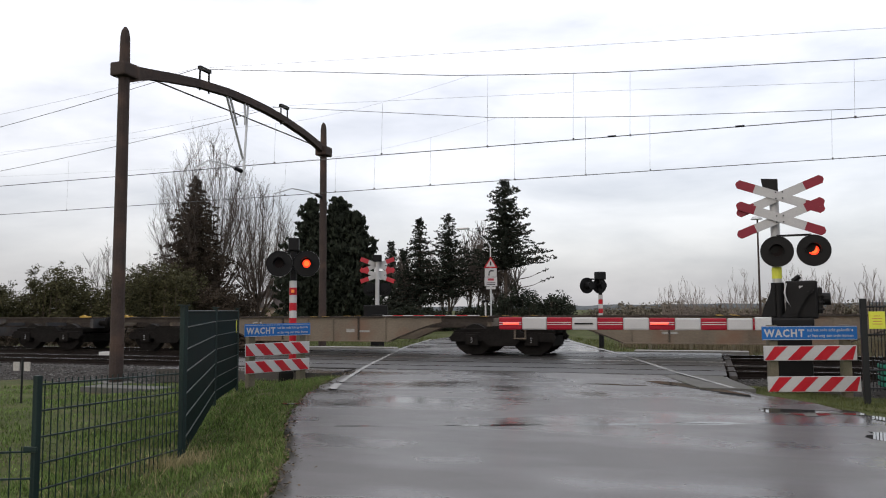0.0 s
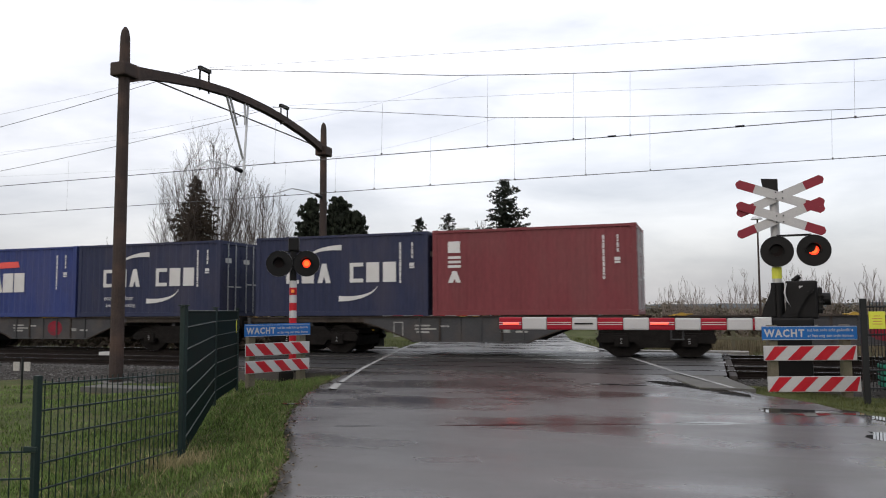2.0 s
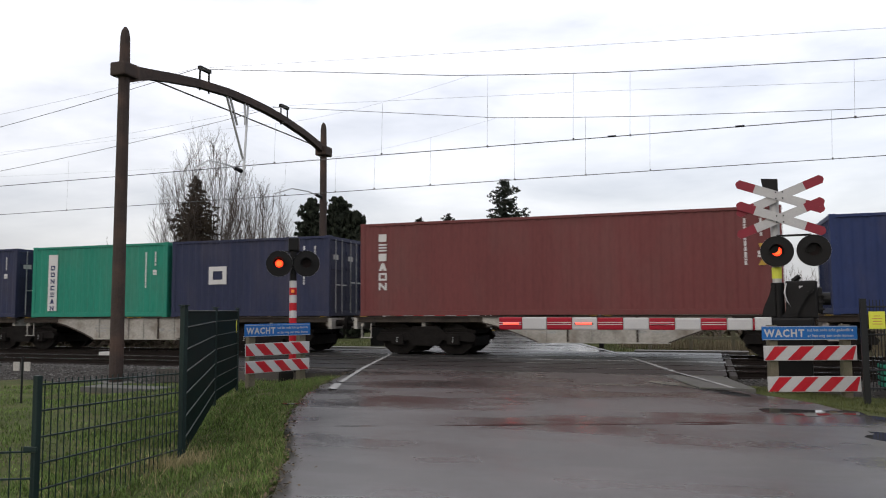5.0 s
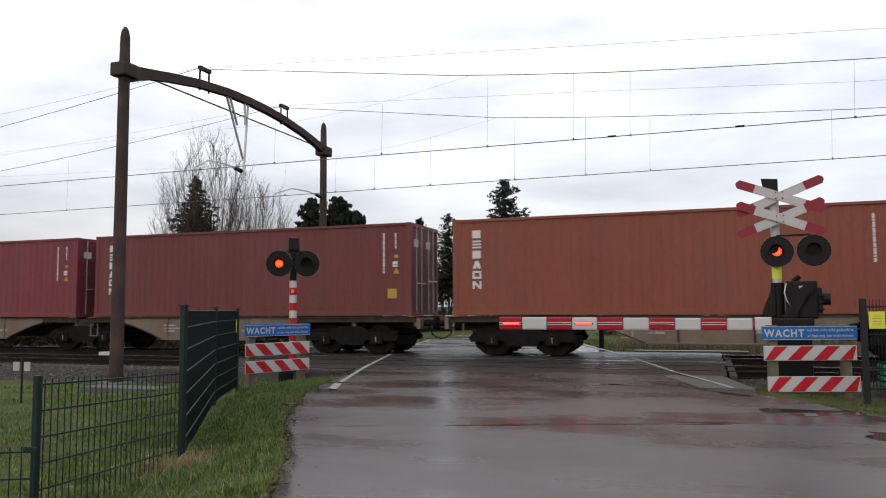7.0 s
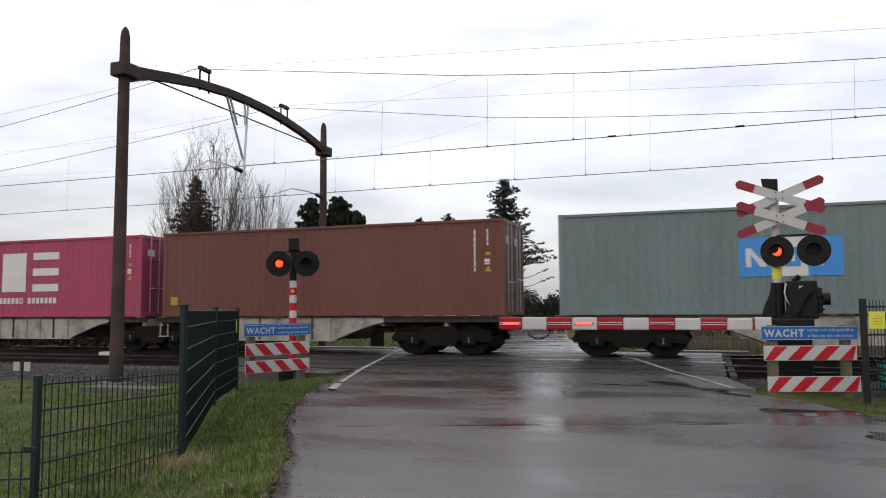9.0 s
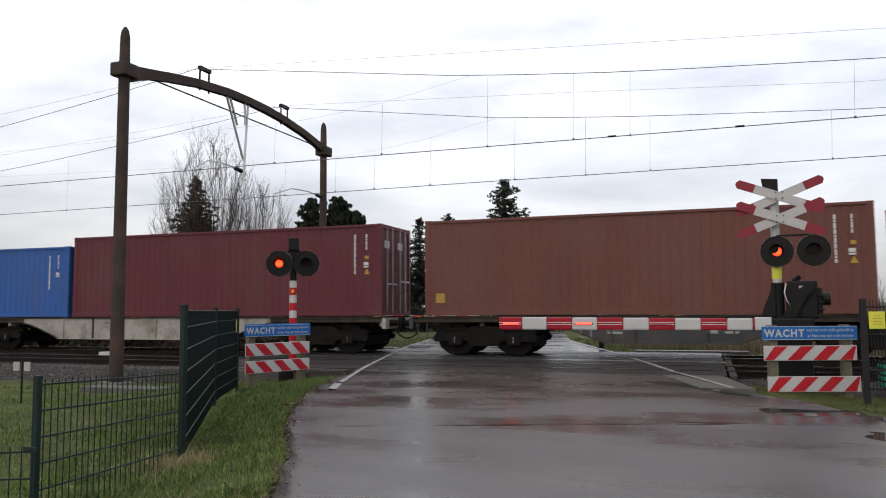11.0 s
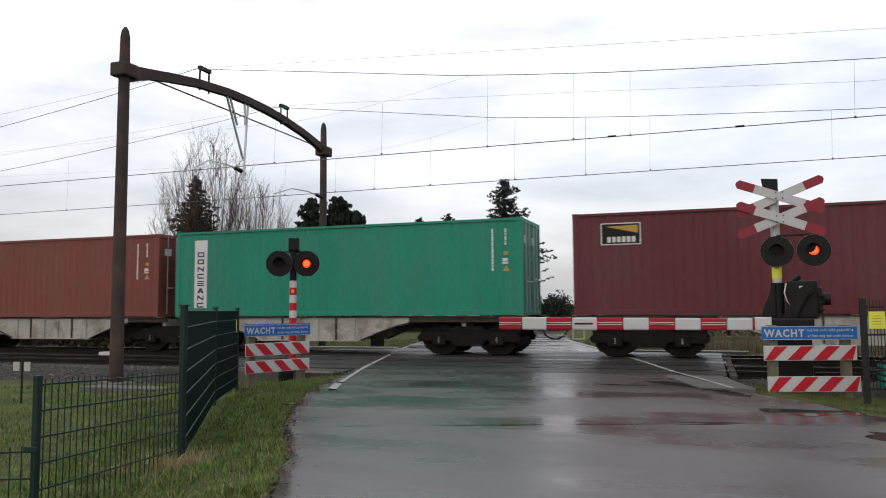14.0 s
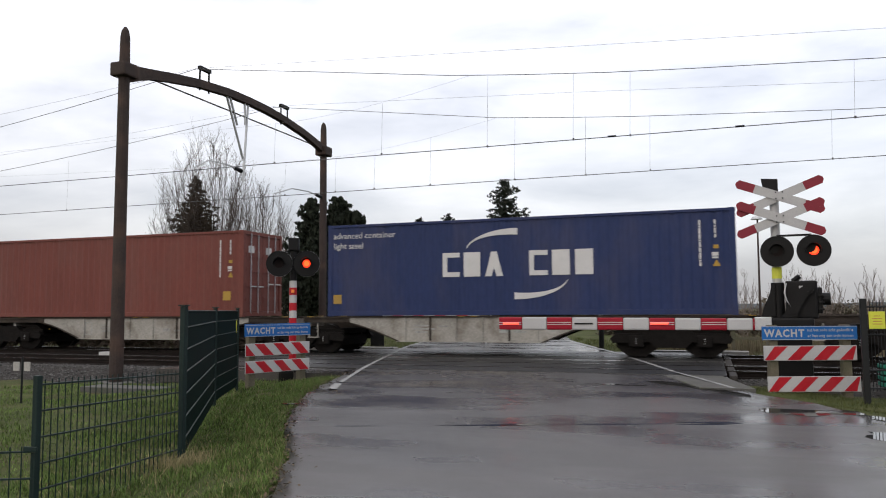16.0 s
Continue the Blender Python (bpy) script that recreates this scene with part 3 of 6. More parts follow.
def half_frame(parent, xa, xb, ba, bb, material, belly=0.41):
    """A skeletal wagon frame: fish-bellied side sills, cross members and end beams. ba, bb: bogie centres."""
    lo_flat, hi_flat = ba + 3.55, bb - 3.55
    ta, tb = ba + 1.85, bb - 1.85
    curve = [(ta + 1.7 * u, 0.985 - (0.985 - belly) * u ** 1.25) for u in (0.0, 0.2, 0.4, 0.6, 0.8, 1.0)]
    back = [(tb - (x - ta), z) for x, z in curve]
    out = [(ta, 1.15), (tb, 1.15)] + back + curve[::-1]
    f = part("wagon_frame", box((xa + 0.05, -0.25, 0.8), (xb - 0.05, 0.25, 1.05), 0.01), W_END, parent, "grimy centre beam")
    for y in (-1.2, 1.12):
        part("side_sill", prism(out, y, y + 0.08), material, f)
        # sill ends over the bogies get a darker, browner colour than the web
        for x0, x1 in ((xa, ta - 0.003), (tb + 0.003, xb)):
            part("end_sill", box((x0, y, 0.985), (x1, y + 0.08, 1.15), 0.006), W_END, f, "sill end in darker brown")
        part("sill_flange", box((xa, y - 0.05, 1.13), (xb, y + 0.1, 1.16), 0.004), W_END, f)
        part("sill_flange", box((lo_flat - 0.1, y - 0.05, belly - 0.02), (hi_flat + 0.1, y + 0.1, belly + 0.015), 0.004), material, f)
        # flange along the taper; its dark colour holds the shadow of the underside
        for line in (curve, back):
            bm = bmesh.new()
            low = [(x, z - 0.035) for x, z in line]
            prism(line + low[::-1], y - 0.05, y + 0.1, bm)
            part("curved_flange", bm, W_END, f, "curved flange with underside shadow in its colour")
    n = 7
    for i in range(n):
        x = xa + 0.1 + (xb - xa - 0.3) * i / (n - 1)
        part("cross_member", box((x, -1.12, 0.86), (x + 0.12, 1.12, 1.1)), material, f)
    for k, x in enumerate(np.linspace(lo_flat + 0.15, hi_flat - 0.15, 6)):
        part("web_stiffener", box((x, -1.24, belly + 0.02), (x + 0.05, -1.2, 1.13)), W_END if k in (1, 4) else material, f)
    return f


STENCIL = mat("faint_stencil", (0.24, 0.24, 0.23), rough=0.7, var=0.3, dirt=(0.1, 0.1, 0.1), dirt_amount=0.8, dirt_scale=9)


def wagon(s, e, joints, material, label, locks=YELLOW, mark=None, empty_from=9e9, empty_to=-9e9):
    """An articulated container wagon from s to e along the train; joints: bogie centres from s."""
    root = empty("container_wagon", pose(s, TRAIN_Y, RAIL_Z), label, "freight wagon", "wagons of the train")
    L = e - s
    for b in joints:
        bogie(root, b)
    ends = [0.45] + [b for b in joints[1:-1]] + [L - 0.45]
    for k in range(len(joints) - 1):
        xa = ends[k] + (0.22 if k else 0)
        xb = ends[k + 1] - (0.22 if k < len(joints) - 2 else 0)
        f = half_frame(root, xa, xb, joints[k], joints[k + 1], material)
        mid = (joints[k] + joints[k + 1]) / 2
        # stencilled boxes and grime plates on the web
        for dx, dz, w, h in ((-1.75, 0.86, 0.5, 0.05), (-1.75, 0.76, 0.7, 0.05), (-0.95, 0.84, 0.3, 0.05), (0.95, 0.68, 0.28, 0.1), (1.4, 0.68, 0.35, 0.06), (-1.7, 0.66, 0.42, 0.06)):
            part("stencil_bar", box((mid + dx, -1.206, dz), (mid + dx + w, -1.2, dz + h)), STENCIL, f, "faint white stencil bar")
        if k == 0:
            bm = bmesh.new()
            for lo, hi in (((-2.45, 0.55), (-2.42, 1.0)), ((-2.16, 0.55), (-2.13, 1.0)), ((-2.42, 0.97), (-2.16, 1.0)), ((-2.42, 0.55), (-2.16, 0.58))):
                add_box(bm, (mid + lo[0], -1.206, lo[1]), (mid + hi[0], -1.2, hi[1]))
            part("stencil_frame", bm, STENCIL, f, "white stencilled frame")
        if mark and k == len(joints) - 2:
            out = [(mid + 0.25 + 0.34 * math.cos(a), 0.78 + 0.27 * math.sin(a)) for a in np.linspace(0, 2 * math.pi, 18, endpoint=False)]
            part("round_mark", prism(out, -1.207, -1.2), mark, f, "faded red round mark")
        # twist locks along the sill
        for x in (xa + 0.25, mid - 0.2, mid + 0.2, xb - 0.25):
            for y in (-1.19, 1.19):
                bm = box((x - 0.09, y - 0.09, 1.155), (x + 0.09, y + 0.09, 1.168), 0.004)
                part("twist_lock", bm, locks, f, "container twist lock")
        for x in (xa + 0.5, mid - 0.4, mid + 0.4, xb - 0.45):
            if empty_from < s + x < empty_to:
                st = part("folding_stop", prism([(x - 0.13, 1.162), (x + 0.13, 1.162), (x + 0.1, 1.21), (x + 0.02, 1.25), (x - 0.09, 1.22)], -1.2, -1.08), YELLOW, f, "yellow folding container stop")
                part("stop_bar", tube((x - 0.24, -1.1, 1.185), (x + 0.28, -1.1, 1.2), 0.018, n=6), YELLOW, f, "yellow bar")
        part("step", box((xa + 0.2, -1.3, 0.5), (xa + 0.55, -1.2, 0.53)), material, f)
        for dx in (0.22, 0.53):
            part("step_hanger", box((xa + dx - 0.02, -1.25, 0.5), (xa + dx + 0.01, -1.22, 0.95)), material, f)
    for x, d in ((0.45, -1), (L - 0.45, 1)):
        part("headstock", box((x - 0.06, -1.25, 0.78), (x + 0.06, 1.25, 1.12), 0.01), material, root)
        for y in (-0.875, 0.875):
            bm = tube((x, y, 0.96), (x + 0.25 * d, y, 0.96), 0.1, n=12)
            add_tube(bm, (x + 0.25 * d, y, 0.96), (x + 0.44 * d, y, 0.96), 0.075, n=12)
            add_tube(bm, (x + 0.4 * d, y, 0.96), (x + 0.445 * d, y, 0.96), 0.22, 0.2, n=16)
            part("buffer", bm, BOGIE, root, "grimy black buffer")
        part("draw_hook", box((min(x, x + 0.4 * d), -0.06, 0.84), (max(x, x + 0.4 * d), 0.06, 1.0), 0.015), BOGIE, root)
        part("brake_hose", path_tube([(x + 0.05 * d, -0.4, 0.85), (x + 0.15 * d, -0.42, 0.6), (x + 0.3 * d, -0.42, 0.5), (x + 0.44 * d, -0.42, 0.47)], 0.025), BOGIE, root, "black rubber brake hose")
    part("hand_wheel", tube((joints[0] + 2.2, -1.3, 0.75), (joints[0] + 2.2, -1.27, 0.75), 0.02, n=8), YELLOW, root)
    MOVERS.append((root, s))
    return root


J80 = (2.72, 13.33, 23.95)
TAN = "rusty tan articulated container wagon with fish-bellied frame"
DARK = "dark grey articulated container wagon with red round mark"
PALE = "dirty pale grey articulated container wagon with fish-bellied frame"
WAGONS = (
    (-47.05, -20.4, J80, W_DARK, "grimy dark articulated container wagon with fish-bellied frame", None), (-20.4, 9.55, (2.7, 14.6, 27.1), W_TAN, TAN, None),
    (9.55, 36.24, J80, W_DARK, DARK, FADED_MARK), (36.24, 62.9, J80, W_DARK, DARK, FADED_MARK), (62.9, 89.6, J80, W_DARK, DARK, FADED_MARK),
    (89.6, 116.3, J80, W_PALE, PALE, None), (116.3, 143.15, J80, W_PALE, PALE, None), (143.15, 169.9, J80, W_TAN, TAN, None),
    (169.9, 196.6, J80, W_TAN, TAN, None), (196.6, 223.4, J80, W_PALE, PALE, None), (223.4, 250.0, J80, W_PALE, PALE, None),
    (250.0, 269.45, (2.6, 16.8), W_PALE, "dirty pale grey container wagon with fish-bellied frame", None),
    (269.45, 296.1, J80, W_DARK, "grimy dark articulated container wagon with fish-bellied frame", None), (296.1, 322.8, J80, W_PALE, PALE, None), (322.8, 349.25, J80, W_PALE, PALE, None),
    (349.25, 375.9, J80, W_PALE, PALE, None), (375.9, 405.2, (2.6, 15.0, 26.5), W_PALE, PALE, None), (405.2, 431.9, J80, W_PALE, PALE, None),
)
for s, e, joints, material, label, mark in WAGONS:
    wagon(s, e, joints, material, label, mark=mark, empty_from=-22.5 if s < 0 else 49.6, empty_to=-18.0 if s < 0 else 95.5)

F20, F40 = 6.058, 12.192
COL = logo_column("sbsvrn", 0.62, 0.35, 0.27)
COL20 = logo_column("sbsvrn", 0.55, 0.3, 0.25)
ADV = (("advanced container", -5.9, 2.45, 0.27), ("light steel", -5.9, 2.13, 0.27))
ADV20 = (("advanced container", -2.85, 2.2, 0.22), ("light steel", -2.85, 1.98, 0.22))
ECO = (("eco container", -1.85, 0.6, 0.23), ("bamboo flooring", -1.75, 0.36, 0.19))
container(10.13, F20, 0, C_BROWN, "rust-brown twenty-foot steel container with white column of letter blocks", COL20)
container(16.33, F20, 0, C_BLUE, "bright blue twenty-foot steel container with small white logo", logo_band(-2.4, 0.5, 0.5))
container(23.3, F20, 0, C_BLUE2, "deep blue twenty-foot steel container with red band logo", logo_band(-0.9, 0.75, 1.15))
container(29.45, F20, 0, C_NAVY, "navy twenty-foot steel container with white curved logo", logo_wide(ECO, 1.0, 0.05))
container(36.9, F20, 0, C_NAVY, "navy twenty-foot steel container with white curved logo", logo_wide(None, 1.0, 0.05))
container(43.1, F20, 0, C_TEX, "dull red twenty-foot steel container with white letter blocks", logo_column("sbv", 0.5, 0.35, 0.4))
container(96.65, F20, 0, C_NAVY, "dark blue twenty-foot steel container with white curved logo", logo_wide(ADV20, 1.0, 0.15))
container(103.5, F20, 0, C_GREEN, "green twenty-foot steel container with white upright plate", logo_plate("rrncbvnc", 0.75, 0.42, 2.05, 0.3))
container(109.75, F20, 0, C_NAVY, "dark blue twenty-foot steel container with faded paint", logo_column("r", 1.5, 0.9, 0.7))
container(116.9, F40, 1, C_MAROON, "maroon forty-foot high steel container", COL)
container(130.2, F20, 0, C_NAVY2, "blue twenty-foot steel container with corrugated sides")
container(136.4, F20, 0, C_TEX, "dull red twenty-foot steel container with small white plates", logo_plate("", 0.95, 0.6, 0.3, 0.25))
container(144.0, F40, 1, C_TEX, "dull red forty-foot high steel container")
container(157.02, F40, 1, C_MAROON, "maroon forty-foot high steel container with white letter blocks", sticker(11.4, 0.55, 0.3, COL))
container(170.55, F40, 1, C_ORANGE, "rust-orange forty-foot high steel container with white letter blocks", COL)
container(183.68, F40, 1, C_MAROON, "maroon forty-foot high steel container with white letter blocks", sticker(11.4, 0.55, 0.3, COL))
container(197.3, F40, 1, C_PINK, "magenta forty-foot high steel container with white block logo", logo_three(-1.85))
container(210.4, F40, 1, C_DARKBROWN, "brown forty-foot high steel container with yellow sticker", sticker(0.35, 0.4))
container(224.19, F40, 1, C_GREY, "grey-green forty-foot high container with blue and white panels", logo_panels)
container(237.3, F40, 1, C_NAVY, "dark navy forty-foot high steel container")
container(250.45, F20, 0, C_BLUE, "blue twenty-foot steel container", logo_band(-2.4, 0.5, 0.5))
container(256.72, F40, 1, C_WINE, "wine-red forty-foot high steel container")
container(270.35, F40, 1, C_DARKBROWN, "brown forty-foot high steel container with yellow sticker", sticker(0.35, 0.4))
container(283.25, F40, 1, C_PINK, "magenta forty-foot high steel container with white block logo", logo_three(-1.85))
container(296.86, F40, 1, C_PINK, "magenta forty-foot high steel container with white block logo", logo_three(-1.85))
container(309.87, F40, 1, C_PINK, "magenta forty-foot high steel container with white block logo", logo_three(-1.85))
container(323.38, F40, 1, C_RUST, "brown forty-foot high steel container with white stencils")
container(336.3, F40, 1, C_GREEN, "green forty-foot high steel container with white upright plate", logo_plate("rrncbvnc", 0.75, 0.5, 2.3, 0.3))
container(349.95, F40, 1, C_WINE, "wine-red forty-foot high container with small black plate", logo_plate("x", 0.8, 1.1, 0.62, 0.3))
container(362.9, F40, 0, C_CREAM, "cream forty-foot steel container with red ring logo", logo_round)
container(376.65, F40, 1, C_RUST, "rust-red forty-foot high steel container with white letter blocks", sticker(11.4, 0.55, 0.3, COL))
container(391.98, F40, 1, C_NAVY2, "dark blue forty-foot high container with white curved logo", sticker(0.2, 0.4, 0.28, logo_wide(ADV, 1.17, 0.05)))


# ---- tracks and crossing deck ----
RAIL_PROFILE = [(-0.036, 0), (0.036, 0), (0.036, -0.035), (0.01, -0.05), (0.01, -0.13), (0.07, -0.15), (0.07, -0.165), (-0.07, -0.165), (-0.07, -0.15), (-0.01, -0.13), (-0.01, -0.05), (-0.036, -0.035)]


def tracks():
    sleeper_mesh = None
    for yc in TRACKS:
        t = empty("railway_track", pose(0, yc, 0), "pair of rusty rails with bright heads on sleepers", "railway track", "railway tracks", kind="structure")
        for e in (-0.7535, 0.7535):
            verts, faces = [], []
            n = len(RAIL_PROFILE)
            for x in (-160.0, 120.0):
                verts += [(x, e + y, RAIL_Z + z) for y, z in RAIL_PROFILE]
            faces = [(i, (i + 1) % n, n + (i + 1) % n, n + i) for i in range(n)]
            from_data("rail", verts, faces, [RAIL_RUST, RAIL_TOP], t, "", idx=[1] + [0] * (n - 1))
        for k in range(86):
            x = -40 + 0.6 * k
            if -13.0 < x < 0.2:
                continue
            if sleeper_mesh is None:
                o = part("sleeper", box((-0.13, -1.25, RAIL_Z - 0.36), (0.13, 1.25, RAIL_Z - 0.166), 0.02), SLEEPER, t)
                sleeper_mesh = o.data
            else:
                o = new("sleeper", sleeper_mesh)
                o.parent = t
            o.location = (x, 0, 0)


def ballast():
    """Bed and loose stones; the stones are one mesh of small rough lumps."""
    for k, (xa, xb) in enumerate(((-200, -12.9), (0.35, 160))):
        out = [(15.55, -0.42), (16.7, -0.12), (25.0, -0.12), (26.4, -0.5), (26.4, -0.8), (15.55, -0.8)]
        bm = bmesh.new()
        a = [bm.verts.new((xa, y, z)) for y, z in out]
        b = [bm.verts.new((xb, y, z)) for y, z in out]
        for i in range(len(out)):
            bm.faces.new((a[i], a[(i + 1) % 6], b[(i + 1) % 6], b[i]))
        bm.faces.new(a), bm.faces.new(b[::-1])
        bmesh.ops.recalc_face_normals(bm, faces=bm.faces[:])
        tagged(part("ballast_bed", bm, BALLAST_BED), "grey crushed-stone ballast bed under the tracks", "ballast", kind="structure")
    rng = random.Random(5)
    verts, faces = [], []
    for k in range(16000):
        if k < 13000:
            x, y = -12.6 - 17 * rng.random() ** 1.3, rng.uniform(15.3, 21.6)
        else:
            x, y = rng.uniform(0.5, 9), rng.uniform(15.6, 21.8)
        z = float(np.interp(y, (15.2, 15.55, 16.7), (-0.5, -0.42, -0.12))) + rng.uniform(-0.01, 0.02)
        r = rng.uniform(0.022, 0.042)
        base = len(verts)
        for dx, dy, dz in ((1, 0, 0), (-1, 0, 0), (0, 1, 0), (0, -1, 0), (0, 0, 1), (0, 0, -1)):
            q = r * rng.uniform(0.6, 1.25)
            verts.append((x + dx * q + rng.uniform(-0.4, 0.4) * r, y + dy * q + rng.uniform(-0.4, 0.4) * r, z + dz * q * 0.8))
        faces += [tuple(base + i for i in f) for f in ((0, 2, 4), (2, 1, 4), (1, 3, 4), (3, 0, 4), (2, 0, 5), (1, 2, 5), (3, 1, 5), (0, 3, 5))]
    tagged(from_data("ballast_stones", verts, faces, BALLAST), "loose grey ballast stones along the track edge", "ballast", kind="stuff")


def crossing_deck():
    d = empty("crossing_deck", None, "wet dark deck panels between and beside the rails", "crossing deck", kind="structure")
    rows = []
    for yc in TRACKS:
        rows += [(yc - 1.95, yc - 0.84), (yc - 0.66, yc + 0.66), (yc + 0.84, yc + 1.95)]
    for ya, yb in rows:
        x = -12.9
        while x < 0.3:
            w = min(3.3, 0.35 - x)
            if w < 0.3:
                break
            part("panel", box((x + 0.002, ya, -0.1), (x + w - 0.002, yb, RAIL_Z - 0.008), 0.008), DECK, d)
            x += w
    for ya, yb in ((TRACKS[0] + 1.97, TRACKS[1] - 1.97),):
        part("infill_strip", box((-12.9, ya, -0.1), (0.35, yb, RAIL_Z - 0.014)), ASPHALT, d)
    # apron to the side of the road in front of the rails, and kerbs at the deck's ends
    part("side_apron", slab([(-12.9, 15.6), (-8.0, 15.4), (-8.05, 16.64), (-12.9, 16.64)], -0.3, 0.02), ASPHALT, d, "wet asphalt footway beside the road")
    part("end_kerb", box((0.352, 16.7, -0.25), (0.5, 25.0, RAIL_Z - 0.02), 0.01), SLEEPER, d, "dark concrete end kerb")
    part("side_apron", slab([(0.7, 14.1), (0.2, 16.64), (-1.0, 16.64), (-0.2, 14.1)], -0.2, 0.045), WET_SLAB, d, "grey wet concrete edge strip")
    part("far_kerb", box((-2.3, 25.1, -0.3), (1.1, 25.5, 0.1), 0.02), CONCRETE, d, "pale concrete kerb")
    part("far_kerb", box((-14.5, 25.2, -0.3), (-10.6, 25.6, 0.1), 0.02), CONCRETE, d, "pale concrete kerb")


DECK = mat("wet_deck", (0.022, 0.0215, 0.021), spec=0.3, rough=0.42, var=0.35, scale=1.5, fine=30, bump=0.25, bump_scale=70)
tracks()
ballast()
crossing_deck()


def strip(name, pts, w, z_up, material, label):
    """A thin painted strip on the road through the given points."""
    verts, faces = [], []
    fine = []
    for (xa, ya), (xb, yb) in zip(pts, pts[1:]):
        n = max(1, int(abs(yb - ya) / 0.4))
        fine += [(xa + (xb - xa) * i / n, ya + (yb - ya) * i / n) for i in range(n)]
    fine.append(pts[-1])
    for x, y in fine:
        z = max(road_z(y) + 0.012, RAIL_Z - 0.004 if 16.6 < y < 25.1 else -9) + z_up
        verts += [(x - w / 2, y, z), (x + w / 2, y, z)]
    for i in range(len(fine) - 1):
        faces.append((2 * i, 2 * i + 1, 2 * i + 3, 2 * i + 2))
    return tagged(from_data(name, verts, faces, material), label, "road marking", kind="structure")


strip("road_marking", [(-6.42, 12.4), (-6.75, 13.3)], 0.17, 0.004, LINE_WHITE, "worn white edge line on the wet road")
strip("road_marking", [(-6.8, 13.5), (-7.96, 17.2), (-10.9, 27.2)], 0.10, 0.004, LINE_WHITE, "worn white edge line on the wet road")
strip("road_marking", [(-2.45, 23.15), (-1.43, 19.67), (-0.75, 17.3)][::-1], 0.11, 0.004, LINE_WHITE, "worn white edge line on the wet road")
strip("road_marking", [(-0.72, 17.1), (0.35, 14.2)], 0.09, 0.012, LINE_WHITE, "worn white edge line on the wet road")
strip("road_marking", [(-2.6, 23.6), (-6.6, 36.6)], 0.14, 0.004, LINE_WHITE, "white edge line on the wet road")
strip("road_marking", [(-11.2, 28.2), (-13.0, 35.5)], 0.14, 0.004, LINE_WHITE, "white edge line on the wet road")

WATER = mat("puddle_water", (0.03, 0.03, 0.03), rough=0.03, var=0.1)


def puddle(cx, cy, rx, ry, seed, turn=0.0):
    rng = random.Random(seed)
    ph = [rng.uniform(0, 6.28) for _ in range(4)]
    pts = []
    for i in range(40):
        a = 2 * math.pi * i / 40
        k = 1 + 0.16 * math.sin(2 * a + ph[0]) + 0.13 * math.sin(3 * a + ph[1]) + 0.1 * math.sin(5 * a + ph[2]) + 0.06 * math.sin(9 * a + ph[3])
        x, y = rx * k * math.cos(a), ry * k * math.sin(a)
        c, s = math.cos(radians(turn)), math.sin(radians(turn))
        pts.append((cx + x * c - y * s, cy + x * s + y * c))
    z = road_z(cy) + 0.0005
    return tagged(part("puddle", slab(pts, z - 0.02, z), WATER), "shallow rainwater puddle on the asphalt", "puddle", kind="structure")


for args in ((2.15, 9.8, 0.45, 0.7, 1, 40), (1.2, 11.7, 0.62, 0.46, 2, -25), (0.75, 10.42, 0.95, 0.10, 3, 10), (-0.85, 15.15, 1.8, 0.26, 4, -54),
             (-1.9, 14.5, 0.7, 0.14, 9, -8), (-2.6, 9.32, 0.7, 0.045, 6, 19), (-1.05, 9.86, 0.55, 0.05, 7, 19), (0.2, 10.2, 0.6, 0.05, 11, 17), (-4.3, 8.72, 0.4, 0.03, 12, 19),
             (-3.54, 13.05, 0.26, 0.07, 8, 0), (-5.75, 10.6, 0.4, 0.12, 13, 10), (0.15, 13.6, 0.45, 0.16, 14, -40), (2.1, 11.15, 0.5, 0.12, 15, -55)):
    puddle(*args)


